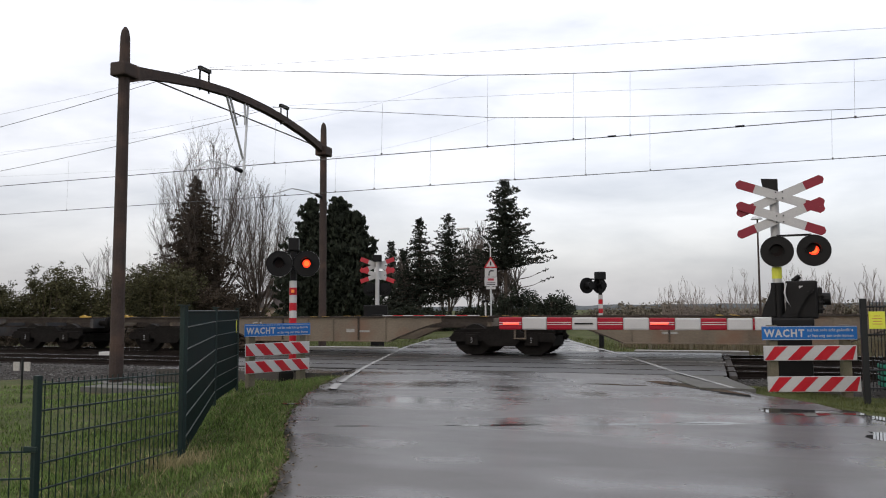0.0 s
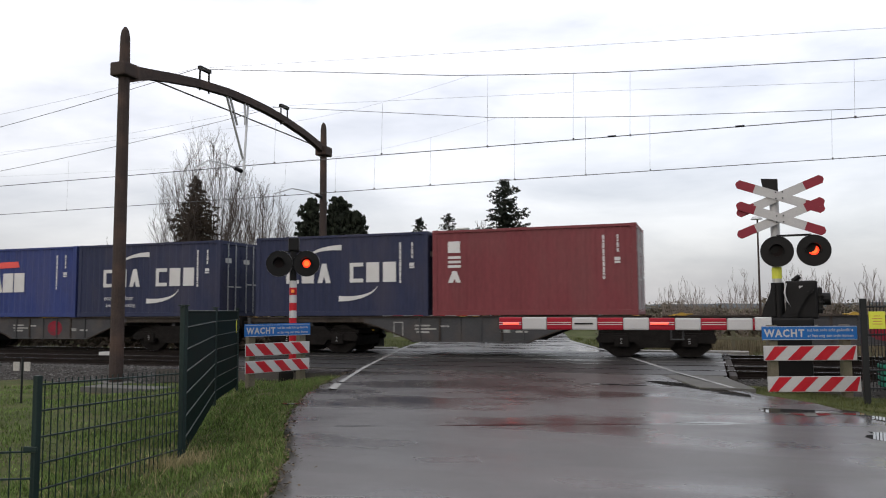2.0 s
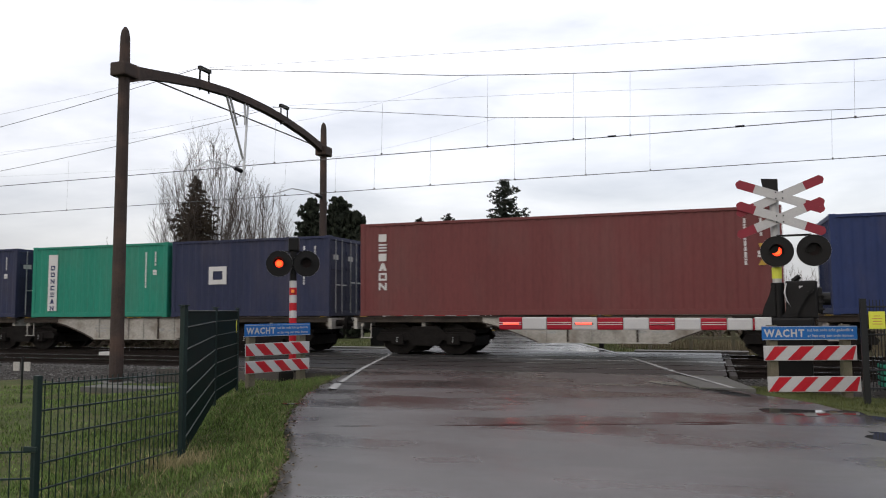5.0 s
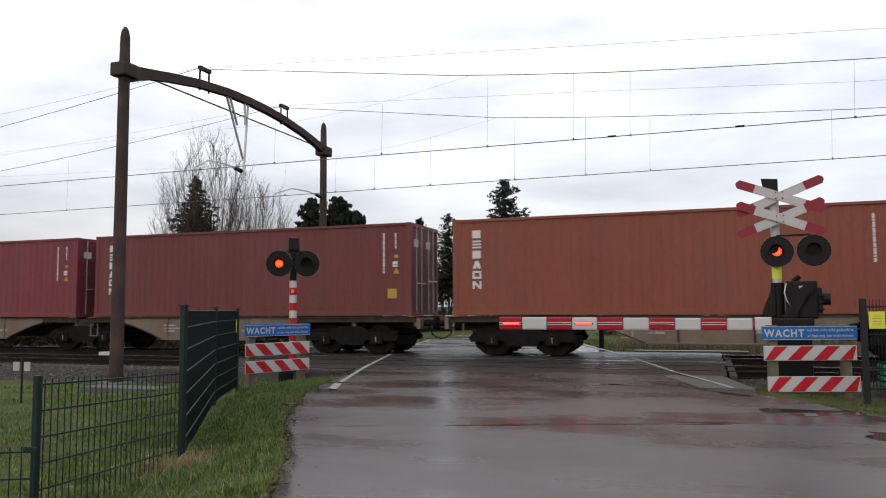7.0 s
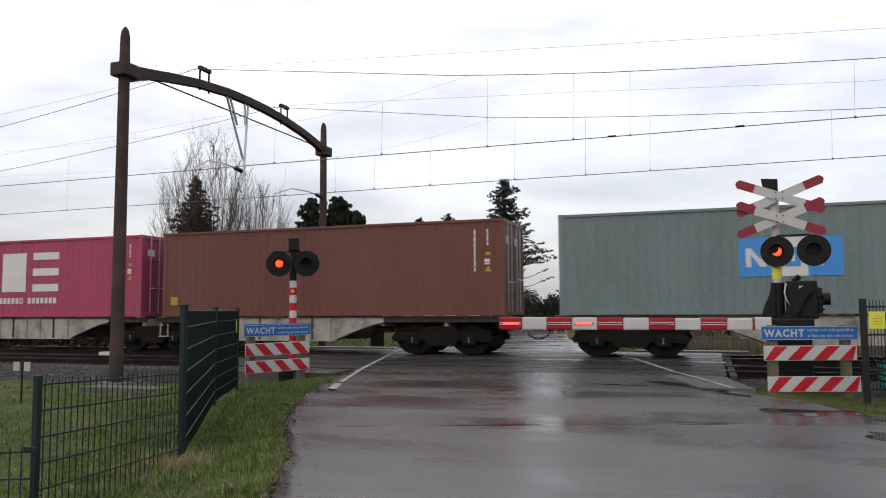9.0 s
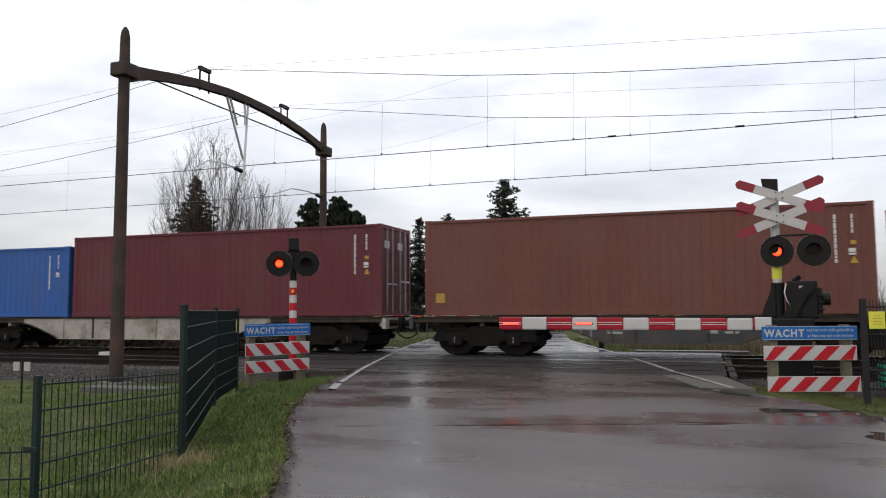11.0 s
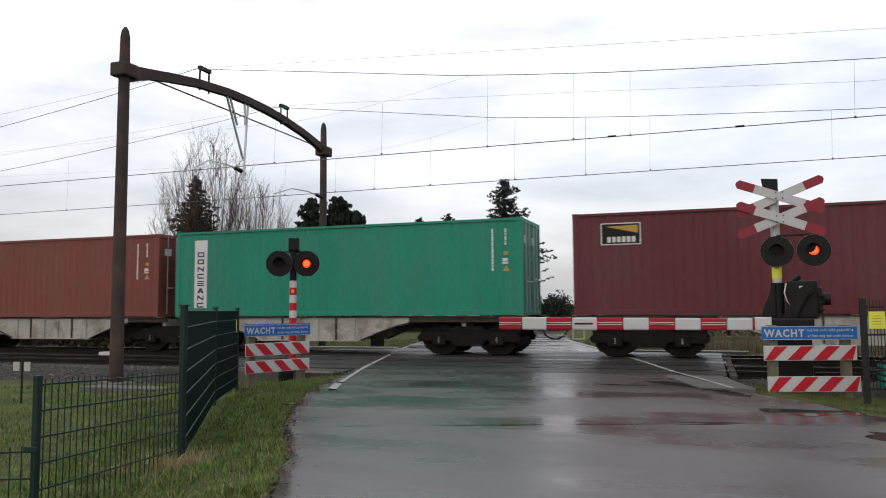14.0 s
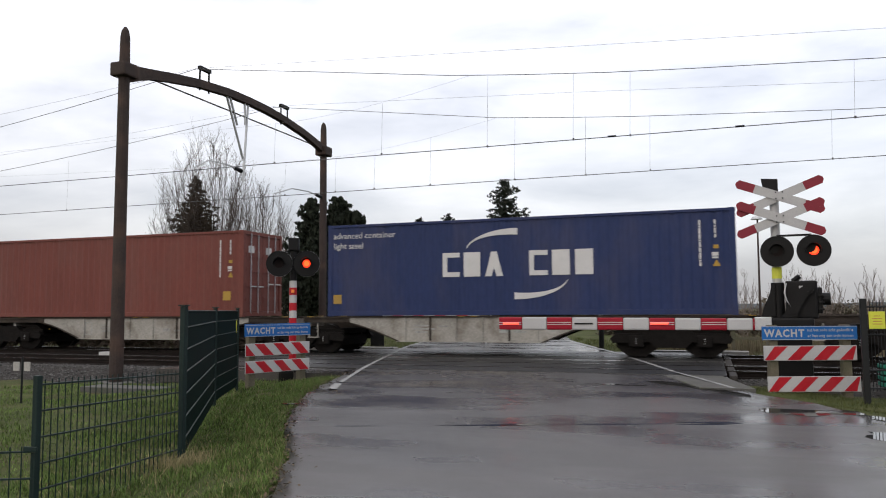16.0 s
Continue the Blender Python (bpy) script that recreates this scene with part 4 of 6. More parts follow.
# ---- overhead line portal ----
def portal():
    root = empty("catenary_portal", pose(-14.2, 0, 0), "weathered brown steel portal spanning both tracks", "catenary portal")
    for y, rb, rt in ((15.69, 0.175, 0.125), (26.6, 0.155, 0.115)):
        bm = bmesh.new()
        add_tube(bm, (0, y, -0.6), (0, y, 7.6), rb, rt + 0.015, 14)
        add_tube(bm, (0, y, 7.6), (0, y, 8.55), rt + 0.012, rt, 14)
        add_tube(bm, (0, y, 8.55), (0, y, 8.74), rt, rt * 0.75, 14)
        add_tube(bm, (0, y, 8.74), (0, y, 8.84), rt * 0.75, rt * 0.3, 14)
        mast = part("mast", bm, POLE_BROWN, root)
        add = box((-0.5, y - 0.5, -0.75), (0.5, y + 0.5, -0.34), 0.03)
        part("footing", add, WET_SLAB, mast, "pale concrete footing")
        part("mast_band", tube((0, y, 0.55), (0, y, 0.62), rb + 0.012, n=14), POLE_BROWN, mast)
        part("clamp", box((-0.24, y - 0.26, 7.5), (0.24, y + 0.3, 7.86), 0.05), POLE_BROWN, root)
    ys = [15.72, 16.1, 16.6, 17.45, 18.7, 20.2, 21.3, 22.4, 23.5, 25.1, 26.2, 26.6]
    zs = [7.62, 7.7, 7.84, 8.0, 8.19, 8.32, 8.34, 8.32, 8.25, 8.05, 7.82, 7.72]
    hs = [0.26, 0.2, 0.14, 0.13, 0.12, 0.12, 0.12, 0.12, 0.12, 0.12, 0.14, 0.18]
    fine = np.linspace(15.72, 26.6, 34)
    bm = bmesh.new()
    rings = []
    for y in fine:
        z, h = float(np.interp(y, ys, zs)), float(np.interp(y, ys, hs))
        rings.append([bm.verts.new((dx, y, z + dz)) for dx, dz in ((-0.1, -h), (0.1, -h), (0.1, h), (-0.1, h))])
    for a, b in zip(rings, rings[1:]):
        for k in range(4):
            bm.faces.new((a[k], a[(k + 1) % 4], b[(k + 1) % 4], b[k]))
    bm.faces.new(rings[0]), bm.faces.new(rings[-1][::-1])
    bmesh.ops.recalc_face_normals(bm, faces=bm.faces[:])
    beam = part("arched_beam", bm, POLE_BROWN, root)
    part("tie_rod", tube((0, 16.7, 7.75), (0, 25.6, 7.78), 0.022, n=6), POLE_BROWN, root)
    for y in (19.02, 23.62):
        zb = float(np.interp(y, ys, zs))
        bm = bmesh.new()
        for dy in (-0.22, 0.22):
            add_tube(bm, (0, y + dy, zb - 0.2), (0, y + dy, zb + 0.5), 0.03, n=6)
        add_box(bm, (-0.06, y - 0.26, zb + 0.44), (0.06, y + 0.26, zb + 0.54))
        part("saddle_bracket", bm, BLACK, root, "black wire saddle bracket")
    # dropper frame carrying the registration arm of the nearer line
    for a, b in (((0, 20.12, 8.28), (0, 21.1, 6.35)), ((0, 20.3, 8.28), (0, 20.75, 7.4)), ((0, 21.35, 8.3), (0, 21.12, 5.61)), ((0, 21.15, 8.2), (0, 21.2, 7.5))):
        part("drop_tube", tube(a, b, 0.038, n=8), GALV, root, "grey galvanised drop tube")
    part("registration_arm", path_tube([(0, 21.1, 5.95), (0, 20.2, 6.02), (0, 19.3, 5.98), (0, 18.62, 5.64)], 0.022), GALV, root, "grey steady arm")
    part("insulator", tube((0, 21.0, 5.95), (0, 20.65, 5.98), 0.075, 0.06, 10), BLACK, root, "dark ribbed insulator")
    part("registration_arm", path_tube([(0, 26.45, 5.85), (0, 25.4, 5.92), (0, 24.2, 5.85), (0, 23.05, 5.5)], 0.022), GALV, root, "grey steady arm")
    part("insulator", tube((0, 26.4, 5.85), (0, 26.0, 5.88), 0.075, 0.06, 10), BLACK, root, "dark ribbed insulator")


portal()


def sag_line(name, pts, y, r, label, group="overhead wires"):
    cu = []
    xs, zs = [p[0] for p in pts], [p[1] for p in pts]
    k = np.polyfit(xs, zs, min(2, len(pts) - 1)) if len(pts) < 4 else None
    for x in np.linspace(xs[0], xs[-1], 28):
        z = float(np.polyval(k, x)) if k is not None else float(np.interp(x, xs, zs))
        cu.append((float(x), y, z))
    return tagged(part(name, path_tube(cu, r, 5), THIN_WIRE if r < 0.006 else WIRE), label, "overhead wire", group)


def wires():
    y1, y2 = TRACKS[0], TRACKS[1]
    for y, f_r, f_l, m_r, m_l, c in (
        (y1, [(-14.2, 8.62), (-5.7, 8.10), (3.85, 7.51), (40, 7.0)], [(-60, 7.3), (-21.9, 7.92), (-14.2, 8.62)],
         [(-14.2, 8.6), (-9.46, 7.98), (-5.71, 7.47), (-1.56, 7.13), (3.82, 6.85), (12, 6.7), (40, 6.9)], [(-60, 6.9), (-21.85, 7.50), (-14.2, 8.6)],
         [(-60, 5.5), (-21.75, 5.53), (-12.5, 5.57), (3.76, 5.58), (40, 5.6)]),
        (y2, [(-14.2, 8.6), (-3.67, 8.04), (4.7, 7.51), (40, 7.0)], [(-60, 7.2), (-27, 7.78), (-14.2, 8.6)],
         [(-14.2, 8.56), (-9.62, 7.94), (-6.14, 7.46), (-3.31, 7.22), (-1.42, 7.09), (4.67, 6.76), (14, 6.6), (40, 6.9)], [(-60, 6.7), (-26.95, 7.13), (-14.2, 8.56)],
         [(-60, 5.3), (-26.85, 5.35), (-12.3, 5.41), (-5.6, 5.45), (4.6, 5.47), (40, 5.5)])):
        sag_line("feeder_cable", f_r, y, 0.0040, "thin dark feeder cable above the track")
        sag_line("feeder_cable", f_l, y, 0.0040, "thin dark feeder cable above the track")
        sag_line("messenger_wire", m_r, y, 0.0095, "thin dark messenger wire sagging over the track")
        sag_line("messenger_wire", m_l, y, 0.0095, "thin dark messenger wire sagging over the track")
        sag_line("contact_wire", c, y, 0.0115, "thin dark contact wire over the track")
    sag_line("auxiliary_wire", [(-5.71, 7.47), (-8.17, 6.98), (-10.1, 6.74), (-11.6, 6.71), (-21.8, 6.65), (-50, 7.0)][::-1], y1, 0.0024, "very thin auxiliary wire")
    sag_line("auxiliary_wire", [(-6.14, 7.46), (-8.37, 7.0), (-10.36, 6.72), (-11.8, 6.62), (-13.8, 6.56), (-27, 6.9)][::-1], y2, 0.0024, "very thin auxiliary wire")
    for y, drops in ((y1, ((-5.2, 7.41, 5.57), (-3.0, 7.24, 5.58), (-1.63, 7.14, 5.57), (-8.15, 6.98, 5.59), (-11.45, 6.71, 5.58), (3.2, 6.87, 5.58), (6.0, 6.78, 5.58))),
                     (y2, ((-5.57, 7.38, 5.45), (-3.37, 7.22, 5.46), (-1.48, 7.09, 5.47), (-8.38, 6.99, 5.45), (-10.36, 6.72, 5.44), (-11.8, 6.62, 5.42), (-13.75, 6.56, 5.41), (-23.4, 7.31, 5.36), (3.35, 6.84, 5.47)))):
        for x, za, zb in drops:
            o = part("dropper_wire", tube((x, y, za), (x - 0.04, y, zb), 0.0034, n=4), THIN_WIRE)
            tagged(o, "thin vertical dropper between overhead wires", "overhead wire", "droppers")
            part("clip", box((x - 0.05, y - 0.015, zb - 0.02), (x - 0.01, y + 0.015, zb + 0.035)), WIRE, o)
    for x, z, y in ((-2.1, 5.585, y1), (-4.0 + 4.8, 5.585, y1)):
        tagged(part("wire_splice", tube((x - 0.1, y, z), (x + 0.1, y, z), 0.025, n=8), BLACK), "small dark splice on the contact wire", "wire splice")


wires()

# ---- level crossing signals ----
LAMPS = []      # (glowing insert, home pose, phase)


def facing(x, y):
    """The turn about z that faces the camera's side of the road from (x, y)."""
    return math.degrees(math.atan2(-(x - EYE.x), y - EYE.y))


def red_lamp(root, x, z, phase, r=0.30, visor=False):
    """A black target board with a hooded lamp; the glowing insert slides forward through the lens."""
    bm = bmesh.new()
    add_tube(bm, (x, 0.0, z), (x, 0.05, z), r, r * 0.97, 36)
    head = part("target_board", bm, BLACK, root, "round black target board")
    # thin grey ring added for the light halo round the board's edge
    rim = bmesh.new()
    n = 36
    for k in range(n):
        a0, a1 = 2 * math.pi * k / n, 2 * math.pi * (k + 1) / n
        q = [rim.verts.new((x + rr * math.cos(a), yy, z + rr * math.sin(a))) for a in (a0, a1) for rr, yy in ((r, -0.012), (r * 1.012, 0.02))]
        rim.faces.new((q[0], q[1], q[3], q[2]))
    part("board_halo", rim, GALV, head, "thin grey ring for the halo round the board")
    part("lamp_body", tube((x, 0.05, z), (x, 0.3, z), 0.14, 0.11, 20), BLACK, head)
    part("lens", tube((x, -0.012, z), (x, 0.01, z), 0.1, n=24), LENS, head, "dark red unlit lens")
    hood = bmesh.new()
    m = 18
    va, vb = [], []
    for k in range(m + 1):
        a = radians(-15 + 210 * k / m)
        va.append(hood.verts.new((x + 0.125 * math.cos(a), -0.0, z + 0.125 * math.sin(a))))
        vb.append(hood.verts.new((x + 0.13 * math.cos(a), -0.22 * (0.35 + 0.65 * max(0.0, math.sin(a))), z + 0.13 * math.sin(a))))
    for k in range(m):
        hood.faces.new((va[k], va[k + 1], vb[k + 1], vb[k]))
    part("hood", hood, BLACK, head, "black lamp hood")
    if visor:
        part("visor", tube((x - 0.062, -0.055, z + 0.058), (x - 0.062, -0.045, z + 0.058), 0.098, n=24), BLACK, head, "black visor plate")
    if phase is not None:
        disc = tube((0, -0.006, 0), (0, 0.006, 0), 0.09, n=24)
        n0 = len(disc.faces)
        add_tube(disc, (0, -0.009, 0), (0, -0.007, 0), 0.06, n=20)
        disc.faces.ensure_lookup_table()
        for f in disc.faces[n0:]:
            f.material_index = 1
        glow = part("lamp_glow", disc, [LAMP_RED, LAMP_HOT], root, "glowing red lamp insert")
        LAMPS.append((glow, (x, -0.022, z), phase))
    return head


def left_signal():
    x, y = -9.04, 15.49
    root = empty("crossing_signal", pose(x, y, 0, 0, 0, facing(x, y) - 4), "flashing signal on red and white banded post", "crossing signal", "crossing signals")
    edges = [2.11, 1.95, 1.78, 1.6, 1.42, 1.25, 1.06, 0.9, 0.72, 0.5, 0.28]
    for k, (a, b) in enumerate(zip(edges, edges[1:])):
        part("post_band", tube((0, 0.14, b), (0, 0.14, a), 0.085, n=16), WHITE if k % 2 == 0 else RED, root, "white band" if k % 2 == 0 else "red band")
    part("post_foot", tube((0, 0.14, -0.25), (0, 0.14, 0.28), 0.1, n=16), BLACK, root)
    part("foot_box", box((-0.3, -0.1, -0.2), (0.05, 0.35, 0.06), 0.06), BLACK, root)
    part("upper_post", tube((0, 0.14, 2.11), (0, 0.14, 2.8), 0.075, n=16), BLACK, root)
    part("bell", box((-0.11, 0.0, 2.8), (0.13, 0.3, 3.1), 0.03), BLACK, root, "black bell housing")
    part("cross_arm", box((-0.42, 0.16, 2.76), (0.42, 0.2, 2.8), 0.005), BLACK, root)
    part("reflector", box((-0.035, 0.03, 1.83), (0.035, 0.055, 1.9), 0.005), ORANGE, root, "small orange reflector")
    red_lamp(root, -0.31, 2.5, "L")
    red_lamp(root, 0.31, 2.5, "R")
    return root


def plank(root, cx, cz, length, w, angle, y, name="cross_arm"):
    """One arm of the crossbuck with red ends and pointed tips."""
    hl = length / 2
    m = Matrix.Translation((cx, y, cz)) @ Matrix.Rotation(radians(-angle), 4, "Y")
    def piece(xa, xb, tip_a, tip_b):
        o = []
        o += [(xa + (0.05 if tip_a else 0), -w / 2), (xb - (0.05 if tip_b else 0), -w / 2)]
        if tip_b:
            o += [(xb, -w / 2 + 0.06), (xb, w / 2 - 0.06)]
        o += [(xb - (0.05 if tip_b else 0), w / 2), (xa + (0.05 if tip_a else 0), w / 2)]
        if tip_a:
            o += [(xa, w / 2 - 0.06), (xa, -w / 2 + 0.06)]
        bm = prism(o, -0.012, 0.012)
        bmesh.ops.transform(bm, matrix=m, verts=bm.verts[:])
        return bm
    red = length * 0.215
    part(name, piece(-hl + red, hl - red, False, False), WHITE_GREY, root, "grey-white board")
    part(name, piece(-hl, -hl + red - 0.001, True, False), CROSS_RED, root, "dull red board end")
    part(name, piece(hl - red + 0.001, hl, False, True), CROSS_RED, root, "dull red board end")


WHITE_GREY = mat("aged_white_board", (0.34, 0.34, 0.345), rough=0.5, var=0.1, dirt=(0.3, 0.3, 0.28), dirt_amount=0.4)
CROSS_RED = mat("crossbuck_red", color=(0.17, 0.012, 0.025), spec=0.25, rough=0.45, var=0.12)
BRIGHT_RED = mat("bright_red_board", (0.34, 0.010, 0.02), rough=0.4, var=0.1)


def crossbuck(root, cx, cz, y, k=1.0):
    for dz, dy in ((0.215, 0.0), (-0.215, 0.03)):
        for a, e in ((21.5, 0), (-21.5, 0.028)):
            plank(root, cx, cz + dz * k, 1.68 * k, 0.17 * k, a, y - dy - e)
    for dx in (-0.06, 0.06):
        for dz in (0.29, 0.17, -0.17, -0.29):
            part("bolt", tube((cx + dx * k, y - 0.085, cz + dz * k), (cx + dx * k, y - 0.07, cz + dz * k), 0.014, n=8), BLACK, root)


def right_signal():
    x, y = 1.27, 16.05
    root = empty("crossing_signal", pose(x, y, 0, 0, 0, facing(x, y) - 1), "crossbuck post with flashing lamps and barrier drive", "crossing signal", "crossing signals")
    part("post", tube((-0.02, 0.2, 1.9), (-0.02, 0.2, 3.7), 0.085, n=18), WHITE_GREY, root, "grey-white round post")
    part("lower_post", tube((-0.02, 0.2, -0.25), (-0.02, 0.2, 1.9), 0.12, n=18), BLACK, root)
    part("sleeve", tube((-0.02, 0.2, 1.98), (-0.02, 0.2, 2.2), 0.092, n=18), LIME, root, "yellow sleeve on the post")
    bm = prism([(-0.2, 3.66), (0.06, 3.62), (0.06, 3.92), (-0.24, 3.95)], 0.05, 0.35)
    part("bell", bm, BLACK, root, "black bell housing")
    crossbuck(root, 0.08, 3.36, 0.06)
    part("lamp_arm", box((0.0, 0.1, 2.79), (0.62, 0.14, 2.83), 0.005), BLACK, root)
    red_lamp(root, 0.0, 2.5, "L", visor=True)
    red_lamp(root, 0.645, 2.5, "R", visor=True)
    drive = part("barrier_drive", box((0.12, 0.08, 1.2), (0.68, 0.6, 1.93), 0.04), BLACK, root, "black barrier drive housing")
    part("drive_flange", box((0.66, 0.15, 1.3), (0.76, 0.5, 1.8), 0.03), BLACK, drive)
    part("motor_cap", tube((0.74, 0.3, 1.58), (0.9, 0.3, 1.58), 0.12, n=16), BLACK, drive)
    part("name_plate", box((0.36, 0.066, 1.78), (0.5, 0.078, 1.83)), WHITE, drive, "white plate")
    part("lid_catch", tube((0.25, 0.2, 1.92), (0.38, 0.2, 2.02), 0.05, n=8), BLACK, drive)
    arm = [(-0.32, 1.24), (-0.06, 1.24), (-0.06, 1.86), (-0.12, 1.86), (-0.17, 1.66), (-0.27, 1.44)]
    crank = [(0.02, 1.22), (0.30, 1.22), (0.38, 1.42), (0.5, 1.62), (0.62, 1.72), (0.62, 1.84), (0.46, 1.84), (0.3, 1.74), (0.18, 1.5), (0.1, 1.33)]
    for outline, ya, yb in ((arm, 0.05, 0.11), (arm, 0.3, 0.36), (crank, -0.03, 0.03)):
        bm = prism(outline, ya, yb)
        bmesh.ops.bevel(bm, geom=bm.edges[:], offset=0.012, segments=2, affect="EDGES")
        part("drive_arm", bm, BLACK, root, "curved black barrier arm plate")
    for bx, bz in ((0.25, 1.32), (0.52, 1.74)):
        part("pivot_bolt", tube((bx, -0.055, bz), (bx, -0.03, bz), 0.035, n=10), BLACK, root)
    for k in range(3):
        part("cooling_rib", box((0.68, 0.12, 1.36 + 0.13 * k), (0.79, 0.52, 1.4 + 0.13 * k), 0.008), BLACK, drive)
    part("lid_knob", tube((0.32, 0.3, 1.93), (0.32, 0.3, 2.02), 0.06, 0.04, 10), BLACK, drive)
    part("drive_base", box((-0.2, -0.05, 1.0), (0.6, 0.4, 1.22), 0.04), BLACK, root)
    part("pedestal", box((-0.2, 0.05, -0.3), (0.55, 0.5, 1.02), 0.03), BLACK, root)
    part("cable", path_tube([(0.14, 0.02, 1.88), (0.1, 0.0, 1.7), (0.14, 0.0, 1.55), (0.2, -0.02, 1.45), (0.1, 0.0, 1.3)], 0.012), GALV, root, "grey cable")
    return root


def barrier_boom():
    """A closed boom with red and white stripes, parallel to the rails."""
    root = empty("barrier_boom", pose(0, 16.0, 0), "closed red and white striped barrier boom", "barrier")
    z0, z1 = 0.985, 1.255
    x = -4.27
    xs = [x]
    for w in (0.505, 0.53, 0.53, 0.52, 0.52, 0.51, 0.5, 0.49, 0.48, 0.47):
        xs.append(xs[-1] + w)
    xs.append(0.82)
    for k, (a, b) in enumerate(zip(xs, xs[1:])):
        red = k % 2 == 0
        top = 1.25 - 0.04 * (k / 10)
        h = part("stripe_section", box((a, -0.07, z0), (b - 0.002, 0.07, top), 0.03), BOOM_RED if red else WHITE, root, "red boom section" if red else "white boom section")
        if red:
            for zz in (1.09, 1.13):
                part("reflective_line", box((a + 0.01, -0.0745, zz), (b - 0.01, -0.0705, zz + 0.014)), WHITE, h, "thin white reflective line")
    part("boom_clamp", box((0.82, -0.08, z0), (1.12, 0.08, z1 - 0.02), 0.02), GALV, root, "grey metal boom clamp")
    for x, phase in ((-4.0, "T"), (-2.46, "l"), (-0.95, "r")):
        part("boom_lamp", box((x - 0.19, -0.09, 1.1), (x + 0.19, -0.07, 1.13), 0.004), BLACK if phase == "l" else DULL_RED, root, "slim boom lamp housing")
        g = part("boom_lamp_glow", box((-0.17, -0.006, -0.016), (0.17, 0.006, 0.016), 0.003), LED_RED, root, "glowing red lamp strip")
        LAMPS.append((g, (x, -0.094, 1.115), phase))
    part("support_strut", tube((0.9, 0.0, 1.0), (1.2, 0.1, 1.15), 0.03, n=8), BLACK, root)
    return root


left_signal()
right_signal()
barrier_boom()


def sign_set(x0, y0, x1, y1, z_dirt, posts, label, flip=False):
    """A blue warning sign over two diagonal striped boards on two wooden posts."""
    a, b = Vector((x0, y0, 0)), Vector((x1, y1, 0))
    w = (b - a).length
    turn = math.degrees(math.atan2(y1 - y0, x1 - x0))
    root = empty("warning_board", pose(x0, y0, 0, 0, 0, turn), label, "warning board", "warning boards beside the crossing")
    for f in (0.07, 0.86):
        part("post", box((w * f, 0.03, -0.5), (w * f + 0.16, 0.17, 1.1), 0.02), WOOD, root, "weathered wooden post")
    sign = part("blue_sign", box((-0.02, -0.012, 0.87 if flip else 0.83), (w + 0.02, 0.012, 1.14 if flip else 1.08), 0.01), BLUE, root, "blue enamel sign")
    z = 0.87 if flip else 0.83
    bm = bmesh.new()
    for lo, hi in (((-0.01, z + 0.006), (w + 0.01, z + 0.014)), ((-0.01, z + 0.238), (w + 0.01, z + 0.246))):
        add_box(bm, (lo[0], -0.0155, lo[1]), (hi[0], -0.0125, hi[1]))
    part("sign_border", bm, WHITE, sign, "thin white border")
    me = text_mesh("WACHT", 0.185, 0.0015, 1.2, 0.006)
    wid = max(v.co.x for v in me.vertices)
    me.transform(Matrix.Translation((0.02, -0.016, z + 0.062)) @ Matrix.Rotation(radians(90), 4, "X") @ Matrix.Diagonal((w * 0.43 / wid, 1, 1, 1)))
    link_mesh("lettering", me, WHITE, sign, "white capital lettering")
    for k, line in enumerate(("tot het rode licht gedoofd is", "er kan nog een trein komen")):
        me = text_mesh(line, 0.072, 0.001, 1.1, 0.0012)
        wid = max(v.co.x for v in me.vertices)
        me.transform(Matrix.Translation((w * 0.475, -0.016, z + 0.155 - 0.1 * k)) @ Matrix.Rotation(radians(90), 4, "X") @ Matrix.Diagonal((w * 0.49 / wid, 1, 1, 1)))
        link_mesh("small_lettering", me, WHITE, sign, "small white lettering")
    for k, (zb, zt) in enumerate(((0.46, 0.73), (0.1 if flip else -0.1, 0.36 if flip else 0.18))):
        h = zt - zb
        dx = 0.05 * k * (0 if flip else 1)
        board = part("striped_board", box((dx, -0.012, zb), (w + dx, 0.012, zt), 0.012), WHITE, root, "white board with red diagonal stripes")
        n = 4
        p = w / 3.55
        for i in range(-1, 5):
            s = p * i - (0.0 if flip else 0.06)
            lean = h * (0.95 if not flip else -0.95)
            q = [(s, zb + 0.012), (s + p * 0.5, zb + 0.012), (s + p * 0.5 + lean, zt - 0.012), (s + lean, zt - 0.012)]
            q = [(min(max(u, 0.012), w - 0.012) + dx, v) for u, v in q]
            if max(u for u, v in q) - min(u for u, v in q) < 0.06 or abs(q[0][0] - q[1][0]) + abs(q[2][0] - q[3][0]) < 0.02:
                continue
            if abs(q[0][0] - q[1][0]) < 1e-6:
                q = q[1:]
            elif abs(q[2][0] - q[3][0]) < 1e-6:
                q = q[:3]
            part("red_stripe", prism(q, -0.0155, -0.0125), RED, board, "red diagonal stripe")
    return root


sign_set(0.9, 15.03, 2.49, 15.58, 0, 2, "blue warning sign over striped boards in grass verge")
sign_set(-9.2, 13.85, -8.56, 15.42, 0, 2, "blue warning sign over striped boards in grass verge", True)


# ---- fences ----
def fence_post(parent, x, y, z0, z1, r=0.032, m=None):
    return part("post", box((x - r, y - r, z0), (x + r, y + r, z1), 0.006), m or FENCE_GREEN, parent)


